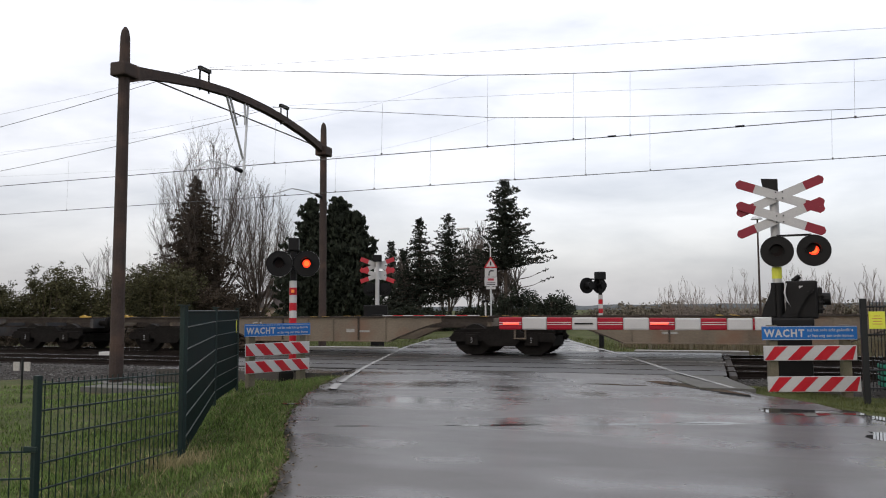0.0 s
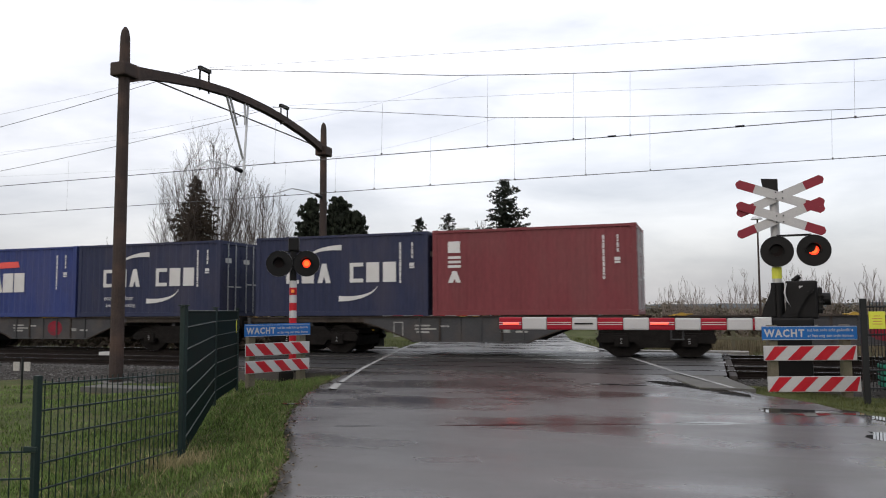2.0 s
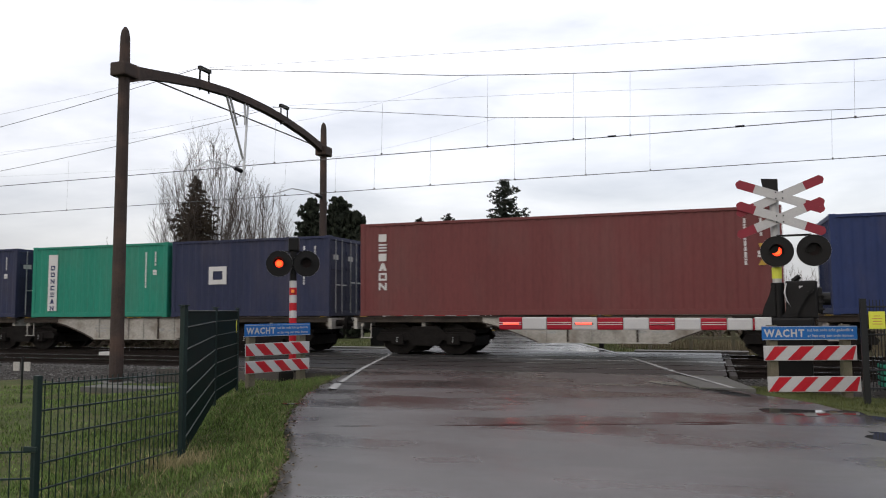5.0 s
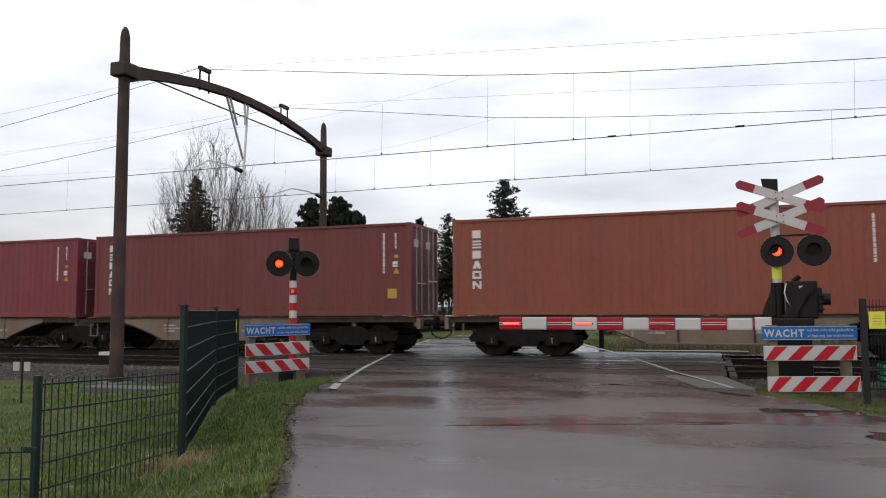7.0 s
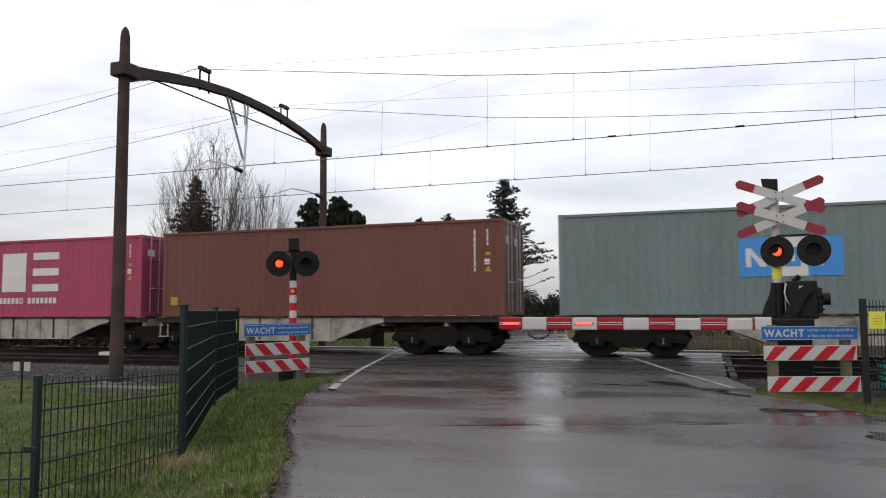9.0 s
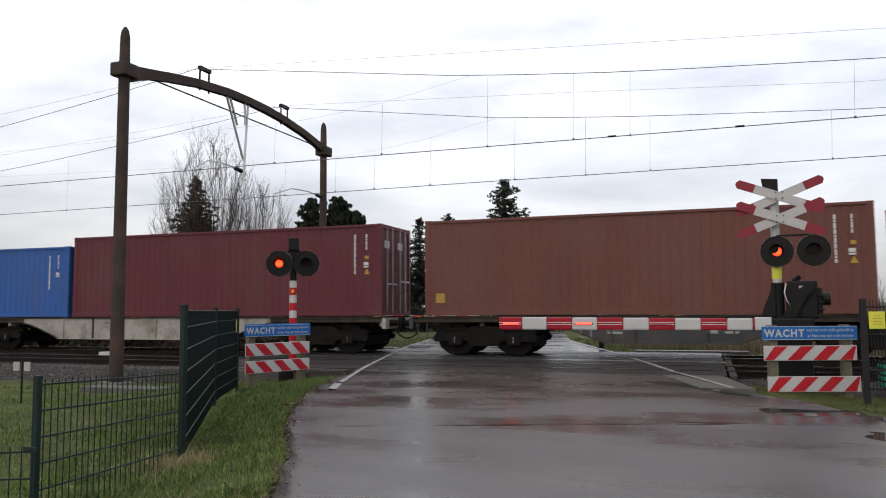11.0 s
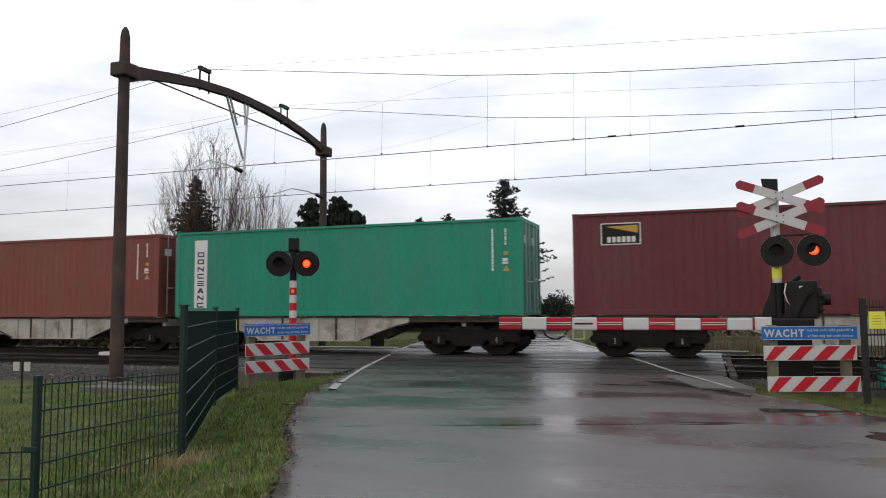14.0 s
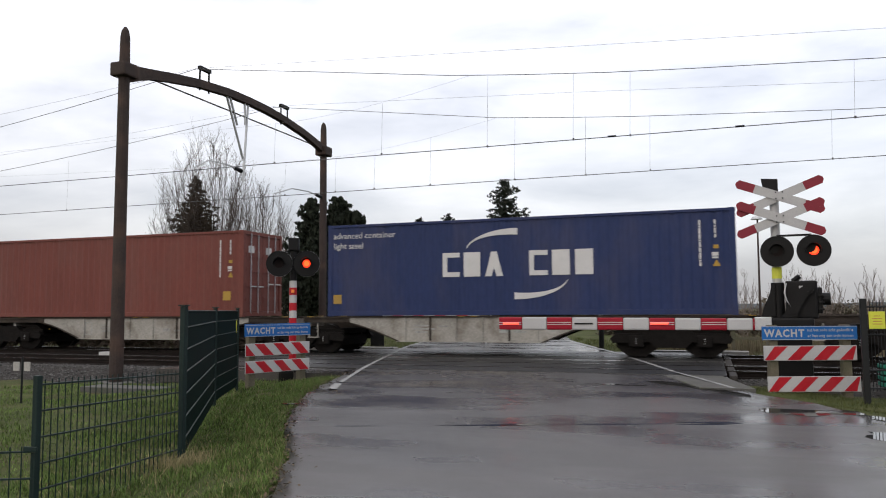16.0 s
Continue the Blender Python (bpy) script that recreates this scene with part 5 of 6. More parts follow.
def mesh_panel(parent, a, b, za, zb, height, bars, rows, m=None):
    """A welded panel: upright wires and double cross wires, from a to b."""
    a, b = Vector((*a, za)), Vector((*b, zb))
    for i in range(bars + 1):
        q = a.lerp(b, i / bars)
        part("upright_wire", tube(q, q + Vector((0, 0, height)), 0.0062, n=4), m or FENCE_GREEN, parent)
    for k in range(rows):
        dz = Vector((0, 0, 0.02 + (height - 0.06) * k / (rows - 1)))
        part("cross_wire", tube(a + dz, b + dz, 0.009, n=5), m or FENCE_GREEN, parent)


def left_fence():
    low = empty("mesh_fence", None, "low dark green welded mesh fence on grass", "fence")
    A, B = (-4.78, 4.48), (-5.29, 6.76)
    fence_post(low, A[0], A[1], -0.5, 0.94, 0.024)
    mesh_panel(low, A, B, -0.13, -0.24, 1.04, 27, 6)
    C = (-6.2, 3.9)
    mesh_panel(low, C, (A[0], A[1] - 0.02), -0.65, -0.62, 1.04, 18, 6)
    part("panel_clamp", box((A[0] - 0.07, A[1] - 0.05, 0.38), (A[0] + 0.06, A[1] - 0.036, 0.42), 0.006), FENCE_GREEN, low, "dark clamp")
    tall = empty("screened_fence", None, "tall dark green fence gate with screening sheets", "fence")
    pts = [(-5.3, 6.83), (-8.03, 11.18), (-9.24, 13.62)]
    for x, y in pts:
        fence_post(tall, x, y, -0.5, 1.47, 0.03 if (x, y) == pts[0] else 0.026)
        part("post_cap", box((x - 0.045, y - 0.045, 1.47), (x + 0.045, y + 0.045, 1.485), 0.004), FENCE_GREEN, tall)
    for (xa, ya), (xb, yb) in zip(pts, pts[1:]):
        a, b = Vector((xa, ya, 0)), Vector((xb, yb, 0))
        d = (b - a).normalized()
        nrm = Vector((-d.y, d.x, 0))
        a, b = a + d * 0.06, b - d * 0.05
        n = 10
        for k in range(n):
            u0, u1 = k / n, (k + 1) / n
            p, q = a.lerp(b, u0), a.lerp(b, u1)
            bm = bmesh.new()
            t = nrm * 0.006
            vs = [bm.verts.new(v) for v in (p - t + Vector((0, 0, -0.12)), q - t + Vector((0, 0, -0.12)), q - t + Vector((0, 0, 1.42)), p - t + Vector((0, 0, 1.42)))]
            vs2 = [bm.verts.new(v.co + t * 2) for v in vs]
            bm.faces.new(vs), bm.faces.new(vs2[::-1])
            for i in range(4):
                bm.faces.new((vs[i], vs2[i], vs2[(i + 1) % 4], vs[(i + 1) % 4]))
            bmesh.ops.recalc_face_normals(bm, faces=bm.faces[:])
            part("screen_sheet", bm, FENCE_SHEET, tall, "dark green screening strip")
        for z in (0.05, 0.28, 0.52, 0.76, 1.0, 1.24, 1.42):
            part("cross_wire", tube(a - nrm * 0.012 + Vector((0, 0, z)), b - nrm * 0.012 + Vector((0, 0, z)), 0.008, n=5), FENCE_WIRE, tall, "lighter cross wire")
            part("cross_wire", tube(a + nrm * 0.012 + Vector((0, 0, z)), b + nrm * 0.012 + Vector((0, 0, z)), 0.008, n=5), FENCE_WIRE, tall, "lighter cross wire")
    part("notice", box((-9.16, 13.3, 0.98), (-9.12, 13.42, 1.22)), LIME, tall, "narrow yellow notice")


FENCE_WIRE = mat("pale_green_wire", (0.012, 0.022, 0.02), rough=0.5, var=0.2)
left_fence()


def right_fence():
    root = empty("bar_fence", None, "black steel bar fence with yellow notice", "fence")
    x, y = 2.46, 14.62
    dx, dy = 1.0, 0.35
    fence_post(root, x, y, -0.4, 1.56, 0.05, DARK_FENCE)
    fence_post(root, x + 2.4, y + 0.85, -0.4, 1.56, 0.05, DARK_FENCE)
    for z in (1.42, 0.95, 0.35, 0.05):
        part("rail", tube((x, y, z), (x + 2.4, y + 0.85, z), 0.018, n=6), DARK_FENCE, root)
    for k in range(1, 44):
        f = k / 44
        part("bar", tube((x + 2.4 * f, y + 0.85 * f, 0.0), (x + 2.4 * f, y + 0.85 * f, 1.54), 0.007, n=5), DARK_FENCE, root)
    part("notice", box((-0.13, -0.01, -0.15), (0.13, 0.0, 0.14), 0.004, pose(x + 0.2, y + 0.0, 1.2, 0, 0, 12)), LIME, root, "yellow notice with faint lines")
    bm = bmesh.new()
    for i, w in enumerate((0.1, 0.16, 0.14, 0.16)):
        add_box(bm, (-w / 2, -0.0125, 0.06 - 0.045 * i), (w / 2, -0.0105, 0.07 - 0.045 * i), 0, pose(x + 0.2, y + 0.0, 1.2, 0, 0, 12))
    part("notice_lines", bm, DULL_RED, root, "faint text bars")
    cab = empty("relay_cabinet", pose(4.3, 17.6 - 1.6, -0.1), "dark relay cabinet behind the bar fence", "cabinet")
    part("body", box((-0.75, -0.3, 0), (0.75, 0.3, 1.45), 0.02), DARK_FENCE, cab)
    part("roof", box((-0.8, -0.36, 1.45), (0.8, 0.36, 1.53), 0.02), GALV, cab)
    part("door", box((-0.6, -0.315, 0.15), (0.6, -0.302, 1.35), 0.005), DARK_FENCE, cab)
    crate = empty("green_crate", pose(3.15, 16.2, -0.1), "small bright green plastic crate behind the fence", "crate")
    for k in range(4):
        part("slat", box((-0.2, -0.2, 0.06 + 0.11 * k), (0.2, 0.2, 0.13 + 0.11 * k), 0.01), C_GREEN, crate)
    part("core", box((-0.18, -0.18, 0.0), (0.18, 0.18, 0.5), 0.01), FENCE_SHEET, crate)


right_fence()


# ---- the far side of the crossing ----
def far_side():
    x, y = -13.91, 31.16
    back = facing(x, y) + 180
    r = empty("crossing_signal", pose(x, y, -0.1, 0, 0, facing(x, y)), "far crossbuck with bright red ends seen from behind", "crossing signal", "crossing signals")
    part("post", tube((0, 0, 1.3), (0, 0, 3.7), 0.09, n=14), WHITE, r, "white round post")
    part("lower_post", tube((0, 0, -0.3), (0, 0, 1.3), 0.12, n=14), BLACK, r)
    part("bell", box((-0.2, -0.15, 3.68), (0.2, 0.15, 3.98), 0.03), BLACK, r)
    for dz in (0.23, -0.23):
        for a in (20, -20):
            hl, w = 0.8, 0.19
            m = Matrix.Translation((0, 0.11 + 0.02 * (a > 0), 3.3 + dz)) @ Matrix.Rotation(radians(-a), 4, "Y")
            for xa, xb, mm in ((-hl, -0.42, BRIGHT_RED), (-0.419, 0.419, WHITE), (0.42, hl, BRIGHT_RED)):
                part("cross_arm", box((xa, -0.012, -w / 2), (xb, 0.012, w / 2), 0.006, m), mm, r, "red board end" if mm is BRIGHT_RED else "white board")
    for lx in (-0.32, 0.32):
        part("target_board", tube((lx, 0.1, 2.45), (lx, 0.15, 2.45), 0.3, n=28), BLACK, r)
        part("lamp_body", tube((lx, -0.1, 2.45), (lx, 0.1, 2.45), 0.13, n=16), BLACK, r)
    part("barrier_drive", box((-0.6, -0.3, 0.95), (0.45, 0.35, 1.75), 0.05), BLACK, r, "black barrier drive housing")
    part("pedestal", box((-0.3, -0.2, -0.3), (0.3, 0.25, 1.0), 0.03), BLACK, r)
    b = empty("barrier_boom", pose(-13.3, 30.4, 0), "far closed red and white barrier boom", "barrier")
    x = 0.0
    for k in range(9):
        part("stripe_section", box((x, -0.06, 1.06), (x + 0.5, 0.06, 1.2), 0.02, Matrix.Rotation(radians(-7), 4, "Z")), WHITE if k % 2 == 0 else RED, b, "white section" if k % 2 == 0 else "red section")
        x += 0.502
    part("boom_rest", tube((4.75, -0.55, -0.3), (4.75, -0.55, 1.75), 0.035, n=8), WHITE, b, "white tip post")
    part("boom_rest_head", box((4.62, -0.6, 1.72), (4.9, -0.5, 1.8), 0.01), BLACK, b)
    part("boom_clamp", box((-0.5, -0.1, 1.02), (0.0, 0.1, 1.24), 0.02), BLACK, b)
    x, y = -3.88, 29.35
    s = empty("crossing_signal", pose(x, y, -0.1, 0, 0, facing(x, y) + 35), "far signal on red and white banded post", "crossing signal", "crossing signals")
    z = 2.05
    part("post_foot", tube((0, 0, -0.3), (0, 0, 0.836), 0.095, n=14), BLACK, s)
    for k in range(7):
        part("post_band", tube((0, 0, z - 0.172), (0, 0, z), 0.085, n=14), WHITE if k % 2 == 0 else RED, s, "white band" if k % 2 == 0 else "red band")
        z -= 0.173
    part("upper_post", tube((0, 0, 2.05), (0, 0, 2.7), 0.07, n=12), BLACK, s)
    part("bell", box((-0.17, -0.15, 2.62), (0.17, 0.15, 2.92), 0.03), BLACK, s)
    part("cross_arm", box((-0.6, 0.08, 2.62), (0.1, 0.12, 2.67), 0.005), BLACK, s)
    for lx in (-0.52, 0.05):
        part("target_board", tube((lx, 0.1, 2.4), (lx, 0.15, 2.4), 0.3, n=28), BLACK, s)
        part("lamp_body", tube((lx, -0.18, 2.4), (lx, 0.1, 2.4), 0.13, n=14), BLACK, s)
    # road signs on one pole
    x, y = -9.68, 34.75
    g = empty("road_sign", pose(x, y, -0.2, 0, 0, facing(x, y)), "warning triangle over two white panels on pole", "road sign")
    part("pole", tube((0, 0.03, -0.3), (0, 0.03, 4.0), 0.035, n=10), GALV, g)
    tri = [(-0.32, 3.58), (0.32, 3.58), (0.0, 4.12)]
    part("triangle", prism(tri, -0.012, 0.0), RED, g, "red warning triangle")
    part("triangle_face", prism([(-0.22, 3.64), (0.22, 3.64), (0.0, 4.0)], -0.017, -0.0125), WHITE, g, "white triangle face")
    part("triangle_mark", box((-0.03, -0.021, 3.69), (0.03, -0.0175, 3.88)), BLACK, g)
    part("arrow_panel", box((-0.28, -0.012, 3.16), (0.28, 0.0, 3.56), 0.01), WHITE, g, "white panel with black bend arrow")
    part("arrow", path_tube([(-0.08, -0.016, 3.22), (-0.08, -0.016, 3.38), (-0.02, -0.016, 3.44), (0.14, -0.016, 3.44)], 0.03, 6), BLACK, g)
    part("text_panel", box((-0.3, -0.012, 2.72), (0.3, 0.0, 3.14), 0.01), WHITE, g, "white panel with red and dark bars")
    part("panel_picture", box((-0.14, -0.016, 2.98), (0.14, -0.0125, 3.08)), DULL_RED, g)
    for zz in (2.78, 2.86):
        part("panel_bar", box((-0.2, -0.016, zz), (0.2, -0.0125, zz + 0.03)), BLACK, g)
    part("small_panel", box((-0.22, -0.012, 2.57), (0.22, 0.0, 2.7), 0.006), WHITE, g, "small white panel")
    # street lamps
    l = empty("street_lamp", pose(-14.8, 53.1, -0.35), "grey street lamp with long curved arm over road", "street lamp")
    part("mast", tube((0, 0, 0), (0, 0, 6.3), 0.07, 0.05, 10), GALV, l)
    part("arm", path_tube([(0, 0, 6.3), (-0.25, 0, 6.75), (-0.9, -0.2, 7.25), (-1.5, -0.5, 7.55)], 0.035), GALV, l)
    part("lamp_head", box((-2.3, -0.8, 7.56), (-1.4, -0.45, 7.68), 0.04), GALV, l)
    m = empty("street_lamp", pose(2.5, 43.2, -0.4), "slim grey lamp post with flat round head", "street lamp")
    part("mast", tube((0, 0, 0), (0.03, 0, 6.45), 0.07, 0.04, 10), POLE_BROWN, m)
    part("lamp_head", tube((0.0, 0, 6.47), (0.0, 0, 6.6), 0.3, 0.22, 18), GALV, m)
    # wooden fence along the far verge
    f = empty("field_fence", None, "low weathered post and rail fence beyond the tracks", "fence")
    for k in range(12):
        x = -2.2 + 1.5 * k
        part("post", box((x - 0.06, 30.5, -0.6), (x + 0.06, 30.62, 0.75), 0.01), WOOD, f)
    for z in (0.25, 0.6):
        part("rail", box((-2.2, 30.46, z), (14.3, 30.5, z + 0.1), 0.008), WOOD, f)
    # concrete cable trough lid in the field, and a small white marker on the track
    c = tagged(part("trough_lid", box((-13.3, 13.6, -0.5), (-11.2, 14.2, -0.24), 0.02), WET_SLAB), "flat concrete trough lid lying in grass", "concrete slab")
    w = empty("track_box", pose(1.9, 25.7, -0.1), "small white track box beside the rail", "track box")
    part("lid", box((-0.3, -0.15, 0.1), (0.3, 0.15, 0.22), 0.02), WHITE, w)
    part("base", box((-0.25, -0.12, -0.1), (0.25, 0.12, 0.1), 0.01), DARK_FENCE, w)
    w2 = empty("track_box", pose(-19.0, 20.7, -0.15), "small white track box beside the rail", "track box")
    part("lid", box((-0.35, -0.15, 0.1), (0.35, 0.15, 0.24), 0.03), WHITE, w2)
    part("base", box((-0.25, -0.12, -0.1), (0.25, 0.12, 0.1), 0.01), DARK_FENCE, w2)
    k = empty("marker_post", pose(-12.9, 11.7, -0.42), "short pole with two small white plates in grass", "marker post")
    part("pole", tube((0, 0, 0), (0, 0, 0.95), 0.02, n=8), DARK_FENCE, k)
    for dx in (-0.22, 0.06):
        part("plate", box((dx, -0.02, 0.68), (dx + 0.16, -0.008, 0.86), 0.006), CONCRETE, k, "small pale plate")


far_side()


# ---- trees and hedges ----
def leaf_quads(rng, centres, size, n, squash=1.0, droop=0.0):
    """Small leaf blades scattered about the centres (x, y, z, radius)."""
    verts, faces = [], []
    for (x, y, z, r) in centres:
        for _ in range(n):
            d = Vector((rng.gauss(0, 1), rng.gauss(0, 1), rng.gauss(0, 1) * squash))
            d = d.normalized() * r * rng.random() ** 0.5
            p = Vector((x, y, z)) + Vector((d.x, d.y, d.z * squash))
            s = size * rng.uniform(0.6, 1.4)
            u = Vector((rng.gauss(0, 1), rng.gauss(0, 1), rng.gauss(0, 0.7) - droop)).normalized()
            v = u.cross(Vector((rng.gauss(0, 1), rng.gauss(0, 1), rng.gauss(0, 1)))).normalized()
            b = len(verts)
            verts += [p - u * s, p + v * s * 0.45, p + u * s, p - v * s * 0.45]
            faces.append((b, b + 1, b + 2, b + 3))
    return verts, faces


def branch_mesh(segs):
    verts, faces = [], []
    for a, b, r0, r1 in segs:
        q = (b - a).to_track_quat("Z", "Y")
        n = 5 if r0 > 0.04 else 3
        base = len(verts)
        for p, r in ((a, r0), (b, r1)):
            for i in range(n):
                verts.append(p + q @ Vector((r * math.cos(2 * math.pi * i / n), r * math.sin(2 * math.pi * i / n), 0)))
        for i in range(n):
            faces.append((base + i, base + (i + 1) % n, base + n + (i + 1) % n, base + n + i))
    return verts, faces


def bare_tree(x, y, z, h, spread, seed, label, stems=1, splay=0.3, depth=6, twig=0.011, limit=15000, group="bare trees"):
    """A leafless deciduous tree: forked limbs down to twigs."""
    rng = random.Random(seed)
    root = empty("bare_tree", pose(x, y, z), label, "tree", group)
    big, small = [], []
    queue = []
    for k in range(stems):
        a = 2 * math.pi * (k + rng.random() * 0.5) / stems
        lean = 0.0 if stems == 1 else splay
        d = Vector((lean * math.cos(a), lean * math.sin(a), 1)).normalized()
        queue.append((Vector((0.25 * math.cos(a), 0.25 * math.sin(a), 0)) * lean, d, h * 0.34 * rng.uniform(0.85, 1.1), h * 0.009 + 0.03, 0))
    while queue and len(small) < limit:
        p, d, length, r, level = queue.pop(0)
        if level > depth:
            continue
        steps = 4 if level < 3 else 2
        for k in range(steps):
            d2 = (d + Vector((rng.gauss(0, 0.07), rng.gauss(0, 0.07), rng.gauss(0.04, 0.04)))).normalized()
            q = p + d2 * length / steps
            r1 = max(twig * 0.6, r * (1 - 0.35 / steps))
            (big if level < 2 else small).append((p, q, r, r1))
            p, d, r = q, d2, r1
            if level >= 1 or k > 0:
                a = rng.uniform(0, 6.28)
                side = Vector((math.cos(a), math.sin(a), 0))
                dd = (d * 0.8 + side * spread * rng.uniform(0.35, 0.85) + Vector((0, 0, 0.2))).normalized()
                queue.append((p, dd, length * rng.uniform(0.45, 0.72), max(twig, r * 0.5), level + 1))
        queue.append((p, d, length * 0.7, max(twig, r * 0.8), level + 1))
    v, f = branch_mesh(big)
    from_data("trunk", v, f, BARK, root, "grey-brown trunk and limbs")
    v, f = branch_mesh(small)
    tagged(from_data("twig_crown", v, f, TWIG, root, "crown of fine bare twigs"), kind="stuff")
    return root


def fan_tree(x, y, z, h, half, limbs, seed, label, twig=0.0115, group="bare trees", material=None, side=1.0, step=0.165):
    """A leafless tree whose limbs sweep up and out into a rounded crown of fine shoots."""
    rng = random.Random(seed)
    root = empty("bare_tree", pose(x, y, z), label, "tree", group)
    big, small = [(Vector((0, 0, -0.15)), Vector((0, 0, h * 0.25)), h * 0.011 + 0.01, h * 0.007)], []
    for i in range(limbs):
        a = 2.4 * i + rng.uniform(-0.5, 0.5)
        u = ((i + 0.5) / limbs) ** 0.5
        way = Vector((math.cos(a), math.sin(a), 0))
        p0 = Vector((0, 0, h * rng.uniform(0.03, 0.24)))
        p2 = way * half * u * rng.uniform(0.85, 1.05) + Vector((0, 0, h * (1 - 0.46 * u ** 2.2) * rng.uniform(0.93, 1.0)))
        p1 = way * half * u * 0.75 + Vector((0, 0, p0.z + 0.34 * (p2.z - p0.z)))
        n = 12
        pts = [p0 * (1 - k / n) ** 2 + p1 * 2 * (k / n) * (1 - k / n) + p2 * (k / n) ** 2 + Vector((rng.gauss(0, 0.05), rng.gauss(0, 0.05), 0)) * min(1, k) for k in range(n + 1)]
        r0 = 0.006 * h * rng.uniform(0.6, 1.0) + 0.008
        for k in range(n):
            ra, rb = r0 * (1 - k / n) ** 1.2 + twig, r0 * (1 - (k + 1) / n) ** 1.2 + twig
            (big if k < 7 else small).append((pts[k], pts[k + 1], ra, rb))
        length = sum((pts[k + 1] - pts[k]).length for k in range(n))
        for j in range(int(length * 0.78 / step)):
            f = 0.22 + 0.78 * rng.random()
            k = min(n - 1, int(f * n))
            st = pts[k].lerp(pts[k + 1], f * n - k)
            d = (pts[k + 1] - pts[k]).normalized()
            out = Vector((rng.gauss(0, 1), rng.gauss(0, 1), rng.gauss(0, 0.3))).normalized()
            d = (d + out * 0.6 * side + Vector((0, 0, 0.15))).normalized()
            ln = h * rng.uniform(0.05, 0.125)
            p = st
            for q in range(3):
                d = (d + Vector((rng.gauss(0, 0.07), rng.gauss(0, 0.07), 0.11))).normalized()
                e = p + d * ln / 3
                small.append((p, e, twig * (1.05 - 0.2 * q), twig * (0.85 - 0.2 * q)))
                for w in range(2):
                    o = Vector((rng.gauss(0, 1), rng.gauss(0, 1), rng.gauss(0.2, 0.4))).normalized()
                    dd = (d + o * 0.65).normalized()
                    small.append((e, e + dd * ln * rng.uniform(0.2, 0.42), twig * 0.65, twig * 0.35))
                p = e
    v, f = branch_mesh(big)
    from_data("trunk", v, f, material or BARK, root, "grey-brown trunk and limbs")
    v, f = branch_mesh(small)
    tagged(from_data("twig_crown", v, f, material or TWIG, root, "crown of fine bare twigs"), kind="stuff")
    return root


def conifer(x, y, z, h, r_base, seed, label, material, clear=0.05, layers=26, gap=0.0, size=0.16, per=9, power=0.9, top_r=0.12, droop=0.25, uneven=0.25, tuft=1.0, rise=0.2, extra=()):
    """A conifer: straight trunk, whorls of drooping boughs, needle tufts along them."""
    rng = random.Random(seed)
    root = empty("conifer_tree", pose(x, y, z), label, "tree", "conifers behind the crossing")
    segs, tufts = [], []
    pts = [Vector((0.1 * math.sin(i * 0.8 + seed) * h / 30, 0.1 * math.cos(i + seed) * h / 30, h * i / 10)) for i in range(11)]
    for i in range(10):
        segs.append((pts[i], pts[i + 1], h * 0.014 * (1 - i / 10.5) + 0.012, h * 0.014 * (1 - (i + 1) / 10.5) + 0.012))
    for k in range(layers):
        f = clear + (0.985 - clear) * k / (layers - 1)
        zz = h * f
        rr = (r_base * (1 - f) ** power + top_r) * rng.uniform(1 - uneven, 1 + uneven * 0.6)
        n = 7 if f < 0.8 else 5
        a0 = rng.uniform(0, 6.28)
        for j in range(n):
            if rng.random() < gap:
                continue
            a = a0 + 2 * math.pi * j / n + rng.uniform(-0.3, 0.3)
            ln = rr * rng.uniform(0.6, 1.15)
            tip = Vector((math.cos(a) * ln, math.sin(a) * ln, zz - droop * ln + rng.uniform(-0.1, 0.15)))
            lift = rng.uniform(-0.5, 0.5) * h / layers
            st = Vector((0, 0, zz + lift))
            tip.z += lift
            segs.append((st, tip, 0.035 * (1 - f) + 0.012, 0.006))
            m = max(3, int(ln / 0.17))
            for q in range(1, m + 1):
                c = st.lerp(tip, q / m) + Vector((rng.gauss(0, 0.06), rng.gauss(0, 0.06), rng.gauss(0, 0.1)))
                tufts.append((c.x, c.y, c.z, tuft * (0.14 + 0.16 * (1 - q / m) + 0.1 * rng.random())))
    for a, zz, ln in extra:
        st, mid = Vector((0, 0, zz - 0.5)), Vector((math.cos(a) * ln * 0.6, math.sin(a) * ln * 0.6, zz - 0.1))
        tip = Vector((math.cos(a) * ln, math.sin(a) * ln, zz + 0.5))
        segs += [(st, mid, 0.05, 0.03), (mid, tip, 0.03, 0.01)]
        tufts += [(*mid.lerp(tip, u), 0.22) for u in (0.55, 0.85, 1.0)]
    v, f = branch_mesh(segs)
    from_data("trunk", v, f, BARK, root, "dark trunk and boughs")
    v, f = leaf_quads(rng, tufts, size, max(5, int(per * 0.6)), 0.55, rise)
    tagged(from_data("needle_crown", v, f, material, root, "crown of needle tufts"), kind="stuff")
    return root


